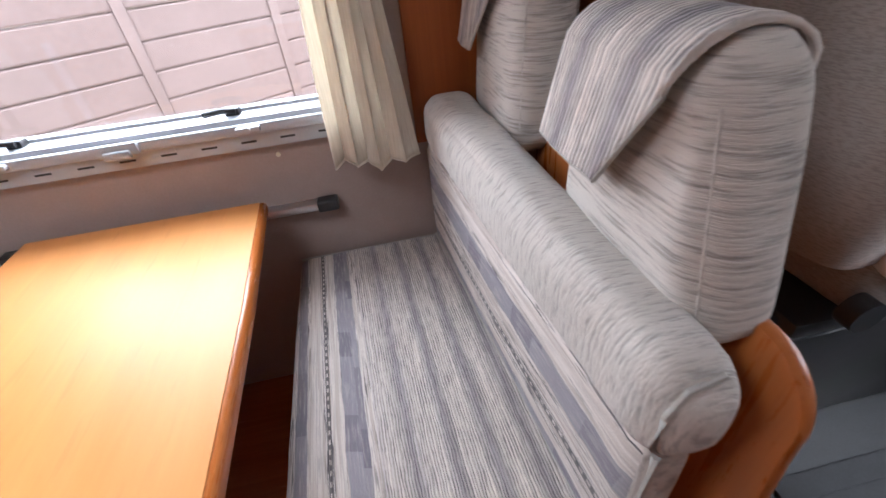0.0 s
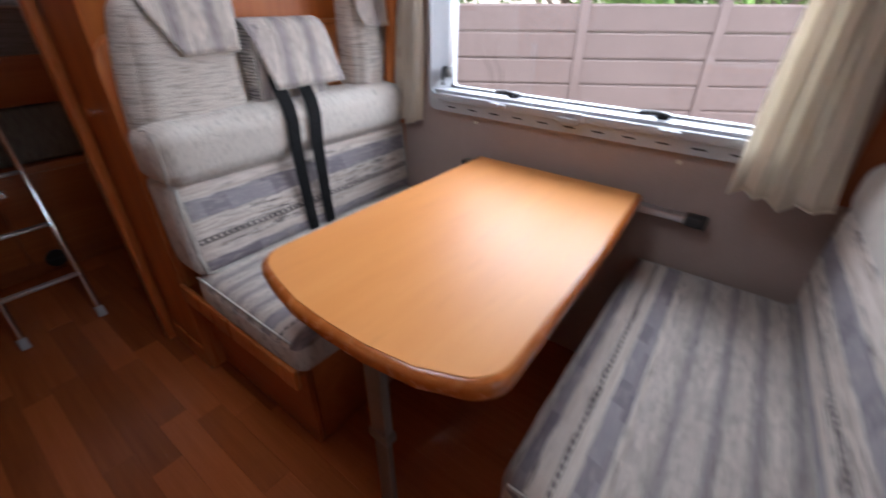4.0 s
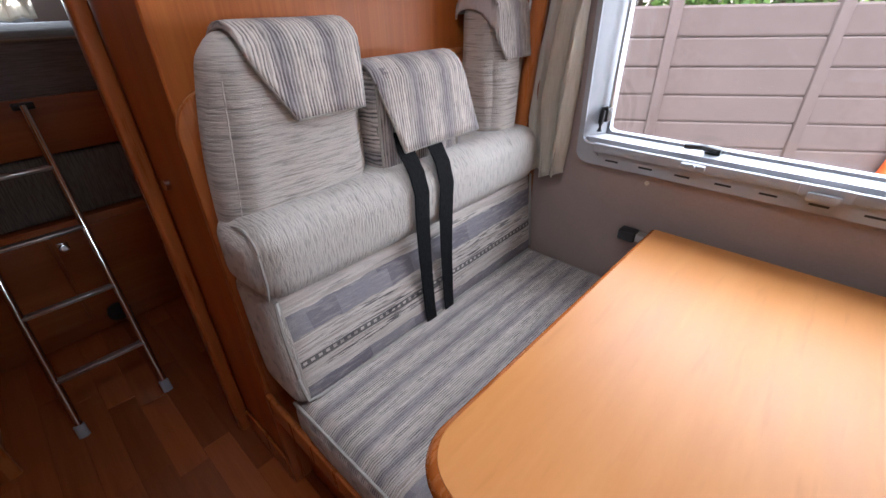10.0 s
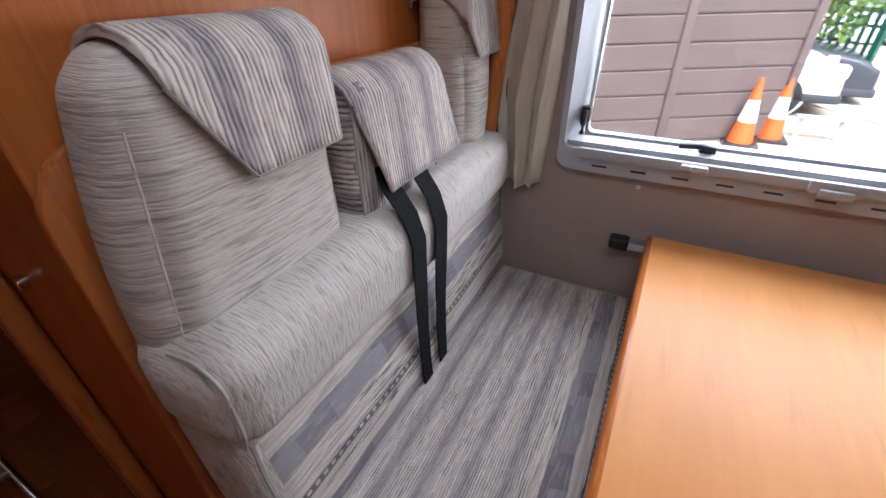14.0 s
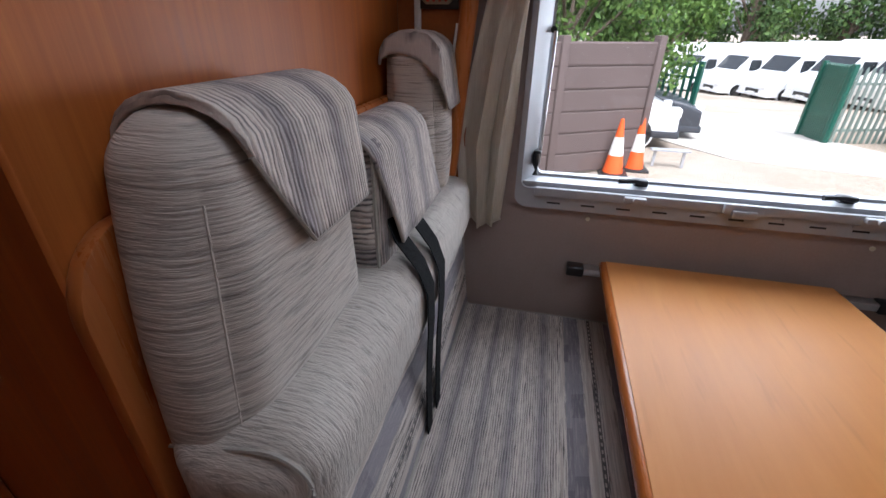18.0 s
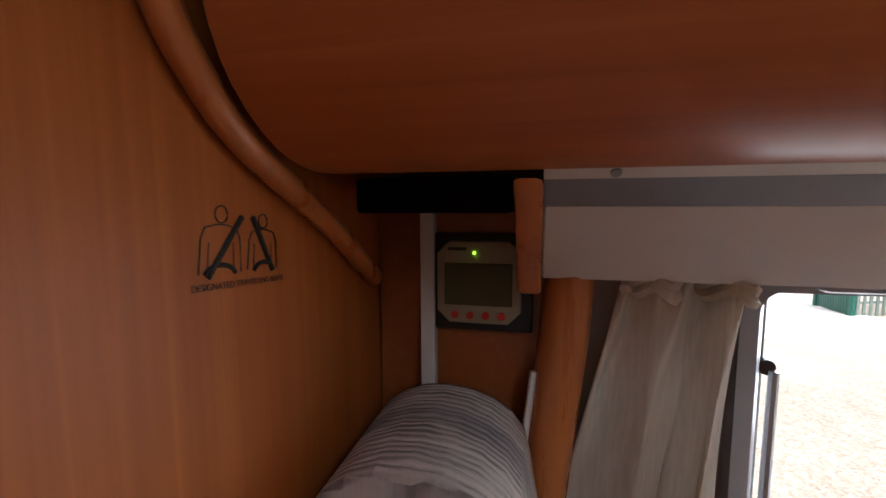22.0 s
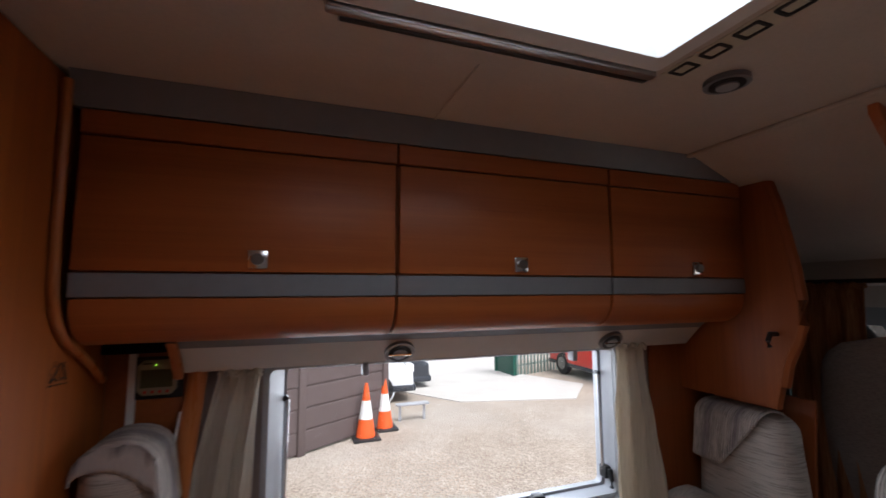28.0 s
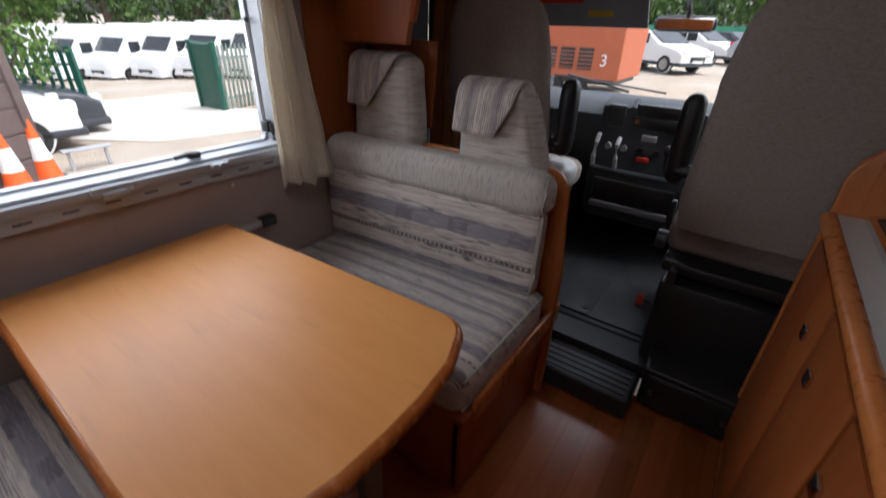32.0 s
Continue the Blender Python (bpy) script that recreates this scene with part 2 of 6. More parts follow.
def upholstery(name, axis="X", length="Y", period=0.068, start=0.0, pitch=0.0054, uv=False, front=None, side=1, depth=0.16, skew=0.0, rows=None, ink=0.85):
    """Ribbed striped cloth; front, side and depth set a banded border along an edge, rows a wholly banded face (low, high)."""
    m, n, l, b = shader(name, 0.95, 0, 0.15)
    times = lambda a, c: calc(n, l, "MULTIPLY", a, c)
    tc = n.new("ShaderNodeTexCoord")
    s = n.new("ShaderNodeSeparateXYZ")
    l.new(tc.outputs["UV" if uv else "Object"], s.inputs[0])
    along = s.outputs[length]
    soil = noise_tex(n, l, coords(n, l, uv=uv), 3.0, 3)
    fuzz = noise_tex(n, l, coords(n, l, uv=uv), 420.0, 3, 0.7)
    place = calc(n, l, "ADD", s.outputs[axis], times(along, skew))
    wave = calc(n, l, "SUBTRACT", noise_tex(n, l, vec2(n, l, times(along, 24.0), times(place, 70.0)), 1.0, 2), 0.5)
    rib = calc(n, l, "ADD", calc(n, l, "DIVIDE", place, pitch), times(wave, 1.1))
    row = calc(n, l, "FLOOR", rib)
    one = n.new("ShaderNodeTexWhiteNoise")
    one.noise_dimensions = "1D"
    l.new(row, one.inputs["W"])
    dash = noise_tex(n, l, vec2(n, l, times(row, 5.37), times(along, 15.0)), 1.0, 3, 0.6)
    line = ramp(n, l, calc(n, l, "FRACT", rib), [(0.0, (1,) * 3), (0.14, (0.9,) * 3), (0.36, (0,) * 3), (0.64, (0,) * 3), (0.86, (0.9,) * 3), (1.0, (1,) * 3)])
    force = ramp(n, l, dash, [(0.40, (0.12,) * 3), (0.58, (1.0,) * 3)])
    u = calc(n, l, "FRACT", calc(n, l, "ADD", calc(n, l, "DIVIDE", calc(n, l, "SUBTRACT", place, start), period), times(wave, 0.10)))
    base = ramp(n, l, u, [(0, CREAM), (0.28, CREAM), (0.46, (0.48, 0.43, 0.405)), (0.58, (0.34, 0.305, 0.31)), (0.72, (0.48, 0.43, 0.405)), (0.86, CREAM), (1, CREAM)])
    base = mix(n, l, 1.0, base, ramp(n, l, one.outputs[0], [(0, (0.84,) * 3), (1, (1.08,) * 3)]), "MULTIPLY")
    col = mix(n, l, times(times(line, force), ink), base, (0.10, 0.09, 0.095))
    h = calc(n, l, "SUBTRACT", 1.0, line)
    if rows:
        d = calc(n, l, "DIVIDE", calc(n, l, "SUBTRACT", s.outputs[axis], rows[0]), rows[1] - rows[0])
        col, h = woven_bands(n, l, d, along, [(0.0, 0.17), (0.62, 0.83)], (0.355, 0.415), [(0.17, 0.26), (0.9, 1.0)])
    elif front is not None:
        d = calc(n, l, "DIVIDE", times(calc(n, l, "SUBTRACT", place, front), side), depth)
        pc, ph = woven_bands(n, l, d, along, [(0.0, 0.16), (0.62, 0.88)], (0.40, 0.455), [(0.2, 0.36), (0.48, 0.6)])
        inside = calc(n, l, "LESS_THAN", d, 1.0)
        col = mix(n, l, inside, col, pc)
        h = calc(n, l, "ADD", times(h, calc(n, l, "SUBTRACT", 1.0, inside)), times(ph, inside))
    col = mix(n, l, 0.5, col, ramp(n, l, fuzz, [(0.3, (0.78,) * 3), (0.7, (1.12,) * 3)]), "MULTIPLY")
    col = mix(n, l, 0.22, col, ramp(n, l, soil, [(0.3, (0.74, 0.70, 0.66)), (0.7, (1, 1, 1))]), "MULTIPLY")
    l.new(col, b.inputs["Base Color"])
    b.inputs["Sheen Weight"].default_value = 0.12
    relief(n, l, b, calc(n, l, "ADD", h, times(fuzz, 0.5)), 0.6, 0.0025)
    return m


W_PANEL = wood("cherry_foil_upright", (0.30, 0.076, 0.014), (0.41, 0.115, 0.022), (0.54, 0.175, 0.038), (95, 95, 1.3), 0.44, figure=0.62, spec=0.28)
W_LONG = wood("cherry_foil_lengthwise", (0.28, 0.070, 0.015), (0.37, 0.100, 0.022), (0.46, 0.14, 0.035), (1.6, 70, 70), 0.42, spec=0.35)
# Dark cherry, with the shade on kitchen and cab end mixed into its colour.
W_DARK_SHADE = wood("shaded_dark_cherry_foil_upright", (0.20, 0.048, 0.010), (0.27, 0.069, 0.015), (0.34, 0.100, 0.024), (70, 70, 1.6), 0.44, spec=0.28)
W_CROSS = wood("cherry_foil_crosswise", (0.26, 0.072, 0.018), (0.35, 0.103, 0.026), (0.44, 0.148, 0.040), (70, 1.6, 70), 0.32)
W_TRIM = wood("cherry_solid_trim", (0.34, 0.095, 0.022), (0.45, 0.14, 0.034), (0.55, 0.195, 0.052), (50, 50, 3), 0.28)
W_TABLE = wood("alder_table_laminate", (0.58, 0.225, 0.058), (0.65, 0.272, 0.076), (0.71, 0.33, 0.105), (22, 2.6, 22), 0.42, figure=0.5, spec=0.36)
W_EDGE = wood("table_edge_beech", (0.40, 0.110, 0.020), (0.50, 0.150, 0.030), (0.58, 0.20, 0.045), (40, 3, 40), 0.25)
W_FLOOR = wood("laminate_floor_plank", (0.24, 0.060, 0.015), (0.33, 0.092, 0.024), (0.42, 0.135, 0.038), (2.2, 55, 55), 0.23, True)
SLUB = weave("oatmeal_slub_weave", (0.30, 0.268, 0.24), (0.545, 0.495, 0.445), "z", 1.55, 1.0, run=20, lo=0.34, hi=0.52)
SLUB_V = weave("oatmeal_slub_weave_upright", (0.34, 0.308, 0.278), (0.555, 0.51, 0.46), "y", 1.25, 0.8, run=40, lo=0.34, hi=0.50)
SEAT = upholstery("striped_seat_weave", start=0.02, front=0.672, side=-1, depth=0.165)
SEAT_R = upholstery("striped_seat_weave_facing", start=0.02, front=1.207, side=1, depth=0.155, skew=0.05)
BACK_BAND = upholstery("banded_back_weave", "Z", "Y", rows=(0.500, 0.785))
COVER = upholstery("striped_cover_weave", "X", "Y", 0.098, 0.03, 0.0072, uv=True, ink=0.85)
HOUSING = upholstery("striped_housing_weave", "Y", "Z", 0.098, 0.05, 0.0072)
HOUSING_SIDE = upholstery("ribbed_housing_weave", "Z", "X", 0.14, 0.05, 0.0095, ink=1.0)
CAB_CLOTH = weave("cab_seat_cloth", (0.235, 0.197, 0.174), (0.315, 0.268, 0.236), "z", 0.8, 0.3, run=60)
PIPING = plain("grey_piping", (0.36, 0.335, 0.30), 0.9, vary=0.1, scale=200, bump=0.2)
WALL_CLOTH = plain("taupe_wall_covering", (0.34, 0.262, 0.232), 0.85, vary=0.06, scale=140, bump=0.25)
CEIL_CLOTH = plain("beige_ceiling_lining", (0.60, 0.525, 0.45), 0.85, vary=0.05, scale=120, bump=0.15)
GREY_PL = plain("grey_window_plastic", (0.37, 0.38, 0.40), 0.42, vary=0.04, scale=60, bump=0.02)
GREY_BAND = plain("silver_grey_laminate", (0.20, 0.205, 0.22), 0.35, vary=0.05, scale=40, bump=0.02)
PELMET = plain("pale_grey_pelmet", (0.60, 0.58, 0.55), 0.5, vary=0.03, scale=50, bump=0.02)
WHITE_PL = plain("white_plastic", (0.76, 0.75, 0.72), 0.38, vary=0.03, scale=40, bump=0.02)
IVORY = plain("ivory_plastic", (0.60, 0.55, 0.42), 0.45, vary=0.04, scale=60, bump=0.02)
BLACK_PL = plain("black_plastic", (0.018, 0.018, 0.019), 0.38, vary=0.2, scale=80, bump=0.05)
DARK_PL = plain("dark_grey_dash_plastic", (0.060, 0.066, 0.074), 0.8, vary=0.15, scale=300, bump=0.25, spec=0.2)
RUBBER = plain("black_rubber_mat", (0.036, 0.039, 0.043), 0.45, vary=0.2, scale=200, bump=0.2)
BELT = weave("black_webbing", (0.003, 0.003, 0.003), (0.009, 0.009, 0.010), "y", 1.0, 0.3, sheen=0.0, run=90)
ALU = plain("brushed_aluminium", (0.62, 0.62, 0.63), 0.3, 1.0, vary=0.06, scale=90, bump=0.04)
DULL = plain("dull_satin_metal", (0.30, 0.29, 0.28), 0.32, 1.0, vary=0.05, scale=60, bump=0.0)
CHROME = plain("chrome", (0.75, 0.75, 0.76), 0.12, 1.0, vary=0.03, scale=60, bump=0.0)
LEG_GREY = plain("grey_brown_table_leg", (0.20, 0.165, 0.14), 0.4, 0.3, vary=0.08, scale=60, bump=0.03)
WORKTOP = plain("pale_grey_worktop", (0.56, 0.55, 0.52), 0.35, vary=0.06, scale=240, bump=0.02)
BLACK_INK = plain("black_print", (0.02, 0.018, 0.016), 0.5, vary=0.1, scale=60, bump=0.0)
RED_PL = plain("red_plastic", (0.55, 0.03, 0.02), 0.4, vary=0.06, scale=50, bump=0.0)
MATTRESS = weave("blue_grey_mattress_cloth", (0.15, 0.16, 0.175), (0.24, 0.25, 0.265), "z", 1.0, 0.3)
REAR_CLOTH = weave("dark_grey_slub_cushion", (0.10, 0.095, 0.085), (0.20, 0.19, 0.17), "y", 1.5, 0.6, run=22)
BLIND = plain("grey_pleated_blind", (0.30, 0.31, 0.33), 0.8, vary=0.05, scale=90, bump=0.1)


def curtain_mat(name, lo, hi, along):
    m, n, l, b = shader(name, 0.9, 0, 0.15)
    k = (260, 260, 10) if along == "z" else (10, 260, 260)
    f = noise_tex(n, l, coords(n, l, k), 1.0, 3)
    f2 = noise_tex(n, l, coords(n, l, (420, 420, 420)), 1.0, 2)
    c = ramp(n, l, f, [(0.3, lo), (0.7, hi)])
    l.new(c, b.inputs["Base Color"])
    relief(n, l, b, calc(n, l, "ADD", f, f2), 0.25, 0.002)
    t = n.new("ShaderNodeBsdfTranslucent")
    l.new(c, t.inputs["Color"])
    s = n.new("ShaderNodeMixShader")
    s.inputs[0].default_value = 0.42
    l.new(b.outputs[0], s.inputs[1])
    l.new(t.outputs[0], s.inputs[2])
    l.new(s.outputs[0], n["Material Output"].inputs["Surface"])
    return m


CURTAIN = curtain_mat("cream_curtain_cloth", (0.72, 0.655, 0.55), (0.84, 0.785, 0.68), "z")
CAB_CURTAIN = curtain_mat("brown_striped_curtain_cloth", (0.24, 0.10, 0.042), (0.46, 0.23, 0.115), "z")


def glass(name, tint=(1, 1, 1), rough=0.0):
    m, n, l, b = shader(name)
    t = n.new("ShaderNodeBsdfTransparent")
    t.inputs["Color"].default_value = (*tint, 1)
    g = n.new("ShaderNodeBsdfGlossy")
    g.inputs["Roughness"].default_value = 0.03
    f = n.new("ShaderNodeLayerWeight")
    f.inputs["Blend"].default_value = 0.5
    s = n.new("ShaderNodeMixShader")
    up = calc(n, l, "POWER", f.outputs["Facing"], 4.0)
    l.new(calc(n, l, "ADD", calc(n, l, "MULTIPLY", up, 0.5), 0.03), s.inputs[0])
    l.new(t.outputs[0], s.inputs[1])
    l.new(g.outputs[0], s.inputs[2])
    l.new(s.outputs[0], n["Material Output"].inputs["Surface"])
    return m


PANE = glass("acrylic_window_pane", (0.97, 0.97, 0.97))


def milky(name, col):
    m, n, l, b = shader(name, 0.3)
    b.inputs["Base Color"].default_value = (*col, 1)
    t = n.new("ShaderNodeBsdfTranslucent")
    t.inputs["Color"].default_value = (*col, 1)
    s = n.new("ShaderNodeMixShader")
    s.inputs[0].default_value = 0.85
    l.new(b.outputs[0], s.inputs[1])
    l.new(t.outputs[0], s.inputs[2])
    l.new(s.outputs[0], n["Material Output"].inputs["Surface"])
    return m


SMOKE = milky("milky_rooflight_dome", (0.93, 0.95, 0.97))


def glow(name, col, power):
    m, n, l, b = shader(name)
    b.inputs["Base Color"].default_value = (*col, 1)
    b.inputs["Emission Color"].default_value = (*col, 1)
    b.inputs["Emission Strength"].default_value = power
    return m


LED = glow("lit_green_lamp", (0.45, 1.0, 0.05), 0.6)
# Controller ivory, its colour darkened for the shade of the corner.
CASE_SHADED = plain("shaded_ivory_plastic", (0.34, 0.31, 0.21), 0.45, vary=0.04, scale=60, bump=0.02)
LCD = plain("olive_lcd", (0.070, 0.072, 0.025), 0.5, vary=0.1, scale=60, bump=0.0)


# ---- mesh helpers ----
def thing(name, at, label, category, group="", kind=""):
    e = new(name)
    e.location = at
    e.empty_display_size = 0.05
    return tagged(e, label, category, group, kind)


def part(name, bm, material, parent=None, label="", smooth=True):
    me = bpy.data.meshes.new(name)
    bm.to_mesh(me)
    bm.free()
    if smooth:
        for f in me.polygons:
            f.use_smooth = True
        me.set_sharp_from_angle(angle=radians(38))
    me.materials.append(material)
    ob = new(name, me)
    if parent is not None:
        ob.parent = parent
        root = parent
        while root.parent:
            root = root.parent
        ob.matrix_parent_inverse = Matrix.Translation(-Vector(root.location)) if parent is root else Matrix.Identity(4)
    if label:
        ob["label"] = label
    return ob


def struct(name, bm, material, label, category, smooth=True):
    return tagged(part(name, bm, material, None, "", smooth), label, category, kind="structure")


def box(x0, x1, y0, y1, z0, z1, bev=0.0, seg=2, bm=None, m=None):
    out = bm or bmesh.new()
    t = bmesh.new()
    bmesh.ops.create_cube(t, size=1)
    bmesh.ops.transform(t, matrix=Matrix.LocRotScale(((x0 + x1) / 2, (y0 + y1) / 2, (z0 + z1) / 2), None, (abs(x1 - x0), abs(y1 - y0), abs(z1 - z0))), verts=t.verts)
    if bev:
        bmesh.ops.bevel(t, geom=t.edges[:] + t.verts[:], offset=bev, segments=seg, affect="EDGES", profile=0.5)
    if m is not None:
        bmesh.ops.transform(t, matrix=m, verts=t.verts)
    add_to(out, t)
    return out


def add_to(out, t):
    me = bpy.data.meshes.new("tmp")
    t.to_mesh(me)
    t.free()
    out.from_mesh(me)
    bpy.data.meshes.remove(me)


def rod(a, b, r, seg=12, bm=None, r2=None):
    out = bm or bmesh.new()
    a, b = Vector(a), Vector(b)
    t = bmesh.new()
    bmesh.ops.create_cone(t, cap_ends=True, segments=seg, radius1=r, radius2=r if r2 is None else r2, depth=(b - a).length)
    bmesh.ops.transform(t, matrix=Matrix.Translation((a + b) / 2) @ (b - a).to_track_quat("Z", "Y").to_matrix().to_4x4(), verts=t.verts)
    add_to(out, t)
    return out


def prism(pts, axis, a, b, bev=0.0, seg=2, bm=None):
    """A slab with the outline pts (two coordinates each), from a to b along axis."""
    t = bmesh.new()
    order = {"x": lambda p, q, h: (h, p, q), "y": lambda p, q, h: (p, h, q), "z": lambda p, q, h: (p, q, h)}[axis]
    lo = [t.verts.new(order(p, q, a)) for p, q in pts]
    hi = [t.verts.new(order(p, q, b)) for p, q in pts]
    k = len(pts)
    t.faces.new(lo)
    t.faces.new(hi)
    for i in range(k):
        t.faces.new((lo[i], lo[(i + 1) % k], hi[(i + 1) % k], hi[i]))
    bmesh.ops.recalc_face_normals(t, faces=t.faces)
    if bev:
        rim = [e for e in t.edges if (e.verts[0] in lo) == (e.verts[1] in lo)]
        bmesh.ops.bevel(t, geom=rim, offset=bev, segments=seg, affect="EDGES", profile=0.5)
    if bm is None:
        return t
    add_to(bm, t)
    return bm


def arc(cx, cy, r, a0, a1, k=8, ry=None):
    return [(cx + r * math.cos(radians(a0 + (a1 - a0) * i / k)), cy + (ry or r) * math.sin(radians(a0 + (a1 - a0) * i / k))) for i in range(k + 1)]


def round_rect(x0, x1, y0, y1, r, k=6):
    return arc(x1 - r, y0 + r, r, -90, 0, k) + arc(x1 - r, y1 - r, r, 0, 90, k) + arc(x0 + r, y1 - r, r, 90, 180, k) + arc(x0 + r, y0 + r, r, 180, 270, k)


def tube(pts, r, seg=8, bm=None):
    """A round bar along a polyline."""
    out = bm or bmesh.new()
    pts = [Vector(p) for p in pts]
    rings = []
    for i, p in enumerate(pts):
        d = (pts[min(i + 1, len(pts) - 1)] - pts[max(i - 1, 0)]).normalized()
        q = d.to_track_quat("Z", "Y")
        rings.append([out.verts.new(p + q @ Vector((r * math.cos(2 * math.pi * j / seg), r * math.sin(2 * math.pi * j / seg), 0))) for j in range(seg)])
    for a, b in zip(rings, rings[1:]):
        for j in range(seg):
            out.faces.new((a[j], a[(j + 1) % seg], b[(j + 1) % seg], b[j]))
    out.faces.new(rings[0][::-1])
    out.faces.new(rings[-1])
    return out


def cushion(lo, hi, r, bulge=0.01, n=14, lumps=0.004, seed=0, taper=None):
    """A stuffed block with rounded edges, crowned faces and slight lumps. taper(p) may bend it."""
    lo, hi = Vector(lo), Vector(hi)
    bm = bmesh.new()
    bmesh.ops.create_cube(bm, size=1)
    bmesh.ops.subdivide_edges(bm, edges=bm.edges[:], cuts=n, use_grid_fill=True)
    c, h = (lo + hi) / 2, (hi - lo) / 2
    rr = Vector([min(r, q * 0.98) for q in h])
    for v in bm.verts:
        u = Vector([2 * q for q in v.co])
        u = Vector([math.sin(q * math.pi / 2) if abs(q) < 1 else q for q in u]) * 0.5 + u * 0.5
        p = Vector([u[i] * h[i] for i in range(3)])
        inner = Vector([max(-h[i] + rr[i], min(h[i] - rr[i], p[i])) for i in range(3)])
        d = Vector([(p[i] - inner[i]) / rr[i] for i in range(3)])
        if d.length > 1e-6:
            top = max(abs(q) for q in d)
            d = d.normalized() * top
            p = inner + Vector([d[i] * rr[i] for i in range(3)])
        for i in range(3):
            j, k = (i + 1) % 3, (i + 2) % 3
            p[i] += bulge * u[i] * (1 - u[j] ** 2) * (1 - u[k] ** 2)
        w = noise.noise_vector((p + Vector((seed * 3.1, seed * 1.7, seed))) * 9.0)
        p += w * lumps
        v.co = c + p
        if taper:
            v.co = Vector(taper(v.co.copy()))
    return bm


def strap(path, y0, y1, t=0.002):
    """A band that follows a path of (x, z) between y0 and y1; y may be given as functions of the run 0..1."""
    bm = bmesh.new()
    k = len(path)
    rows = []
    for i, (x, z) in enumerate(path):
        a, b = path[max(i - 1, 0)], path[min(i + 1, k - 1)]
        nx, nz = -(b[1] - a[1]), b[0] - a[0]
        q = math.hypot(nx, nz) or 1
        nx, nz = nx / q * t, nz / q * t
        s = i / (k - 1)
        ya, yb = (y0(s) if callable(y0) else y0), (y1(s) if callable(y1) else y1)
        rows.append([bm.verts.new((x, ya, z)), bm.verts.new((x, yb, z)), bm.verts.new((x + nx, yb, z + nz)), bm.verts.new((x + nx, ya, z + nz))])
    for a, b in zip(rows, rows[1:]):
        for j in range(4):
            bm.faces.new((a[j], a[(j + 1) % 4], b[(j + 1) % 4], b[j]))
    bm.faces.new(rows[0])
    bm.faces.new(rows[-1][::-1])
    bmesh.ops.recalc_face_normals(bm, faces=bm.faces)
    return bm


# ---- structure: shell of the motorhome ----
FAR = -2.06
WIN = (0.346, 1.462, 0.885, 1.412)
wall = bmesh.new()
box(-3.0, WIN[0], 0.0, 0.04, -0.06, 2.0, bm=wall)
box(WIN[1], 1.80, 0.0, 0.04, -0.06, 2.0, bm=wall)
box(WIN[0], WIN[1], 0.0, 0.04, -0.06, WIN[2], bm=wall)
box(WIN[0], WIN[1], 0.0, 0.04, WIN[3], 2.0, bm=wall)
struct("wall_north", wall, WALL_CLOTH, "side wall covered in taupe cloth with a window opening", "wall", False)

wall = box(-3.0, 2.10, FAR - 0.04, FAR, -0.06, 2.0)
struct("wall_south", wall, WALL_CLOTH, "plain side wall behind the kitchen", "wall", False)

wall = bmesh.new()
box(-3.04, -3.0, FAR, 0, -0.06, 1.22, bm=wall)
box(-3.04, -3.0, FAR, 0, 1.75, 2.0, bm=wall)
box(-3.04, -3.0, FAR, -1.45, 1.22, 1.75, bm=wall)
box(-3.04, -3.0, -0.75, 0, 1.22, 1.75, bm=wall)
struct("wall_west", wall, WALL_CLOTH, "rear wall with a window over the bunk", "wall", False)

# ceiling with the rooflight opening, gently dished round it
SKY = (0.42, 0.990, -1.30, -0.668)
ceil = bmesh.new()
box(-3.0, SKY[0] - 0.05, FAR, 0.0, 2.0, 2.05, bm=ceil)
box(SKY[1] + 0.05, 1.50, FAR, 0.0, 2.0, 2.05, bm=ceil)
box(SKY[0] - 0.05, SKY[1] + 0.05, FAR, SKY[2] - 0.05, 2.0, 2.05, bm=ceil)
box(SKY[0] - 0.05, SKY[1] + 0.05, SKY[3] + 0.05, 0.0, 2.0, 2.05, bm=ceil)
box(0.700, 0.706, -0.60, -0.30, 1.997, 2.0, bm=ceil)
struct("ceiling", ceil, CEIL_CLOTH, "beige lined ceiling with panel joints", "ceiling", False)
slope = bmesh.new()
prism([(1.50, 2.0), (2.52, 1.70), (2.52, 1.76), (1.50, 2.05)], "y", FAR, 0.0, bm=slope)
box(1.488, 1.512, FAR, 0.0, 1.990, 2.0, 0.003, 1, bm=slope)
struct("ceiling_over_cab", slope, CEIL_CLOTH, "sloping beige lined ceiling over the cab", "ceiling", False)

floor_bed = box(-3.0, 2.06, FAR, 0.0, -0.06, -0.012)
struct("floor", floor_bed, W_FLOOR, "red-brown laminate strip floor", "floor", False)

# partition: tall wardrobe that backs the forward-facing bench
ward = thing("wardrobe", (-0.25, -0.5, 0), "tall cherry wood wardrobe forming the partition behind the bench", "wardrobe")
part("side_panel", box(-0.50, 0.0, -0.945, -0.002, 0.002, 1.996, 0.004, 1), W_PANEL, ward)
part("corner_post", prism(round_rect(-0.335, -0.285, -0.985, -0.947, 0.012, 4), "z", 0.0, 1.99), W_TRIM, ward, "rounded lighter wood corner post")
part("kick_edge", box(-0.28, -0.001, -0.957, -0.947, 0.0, 0.09, 0.003, 1), W_TRIM, ward)
part("door_catch", rod((-0.20, -0.958, 0.93), (-0.20, -0.947, 0.93), 0.012, 14), CHROME, ward)

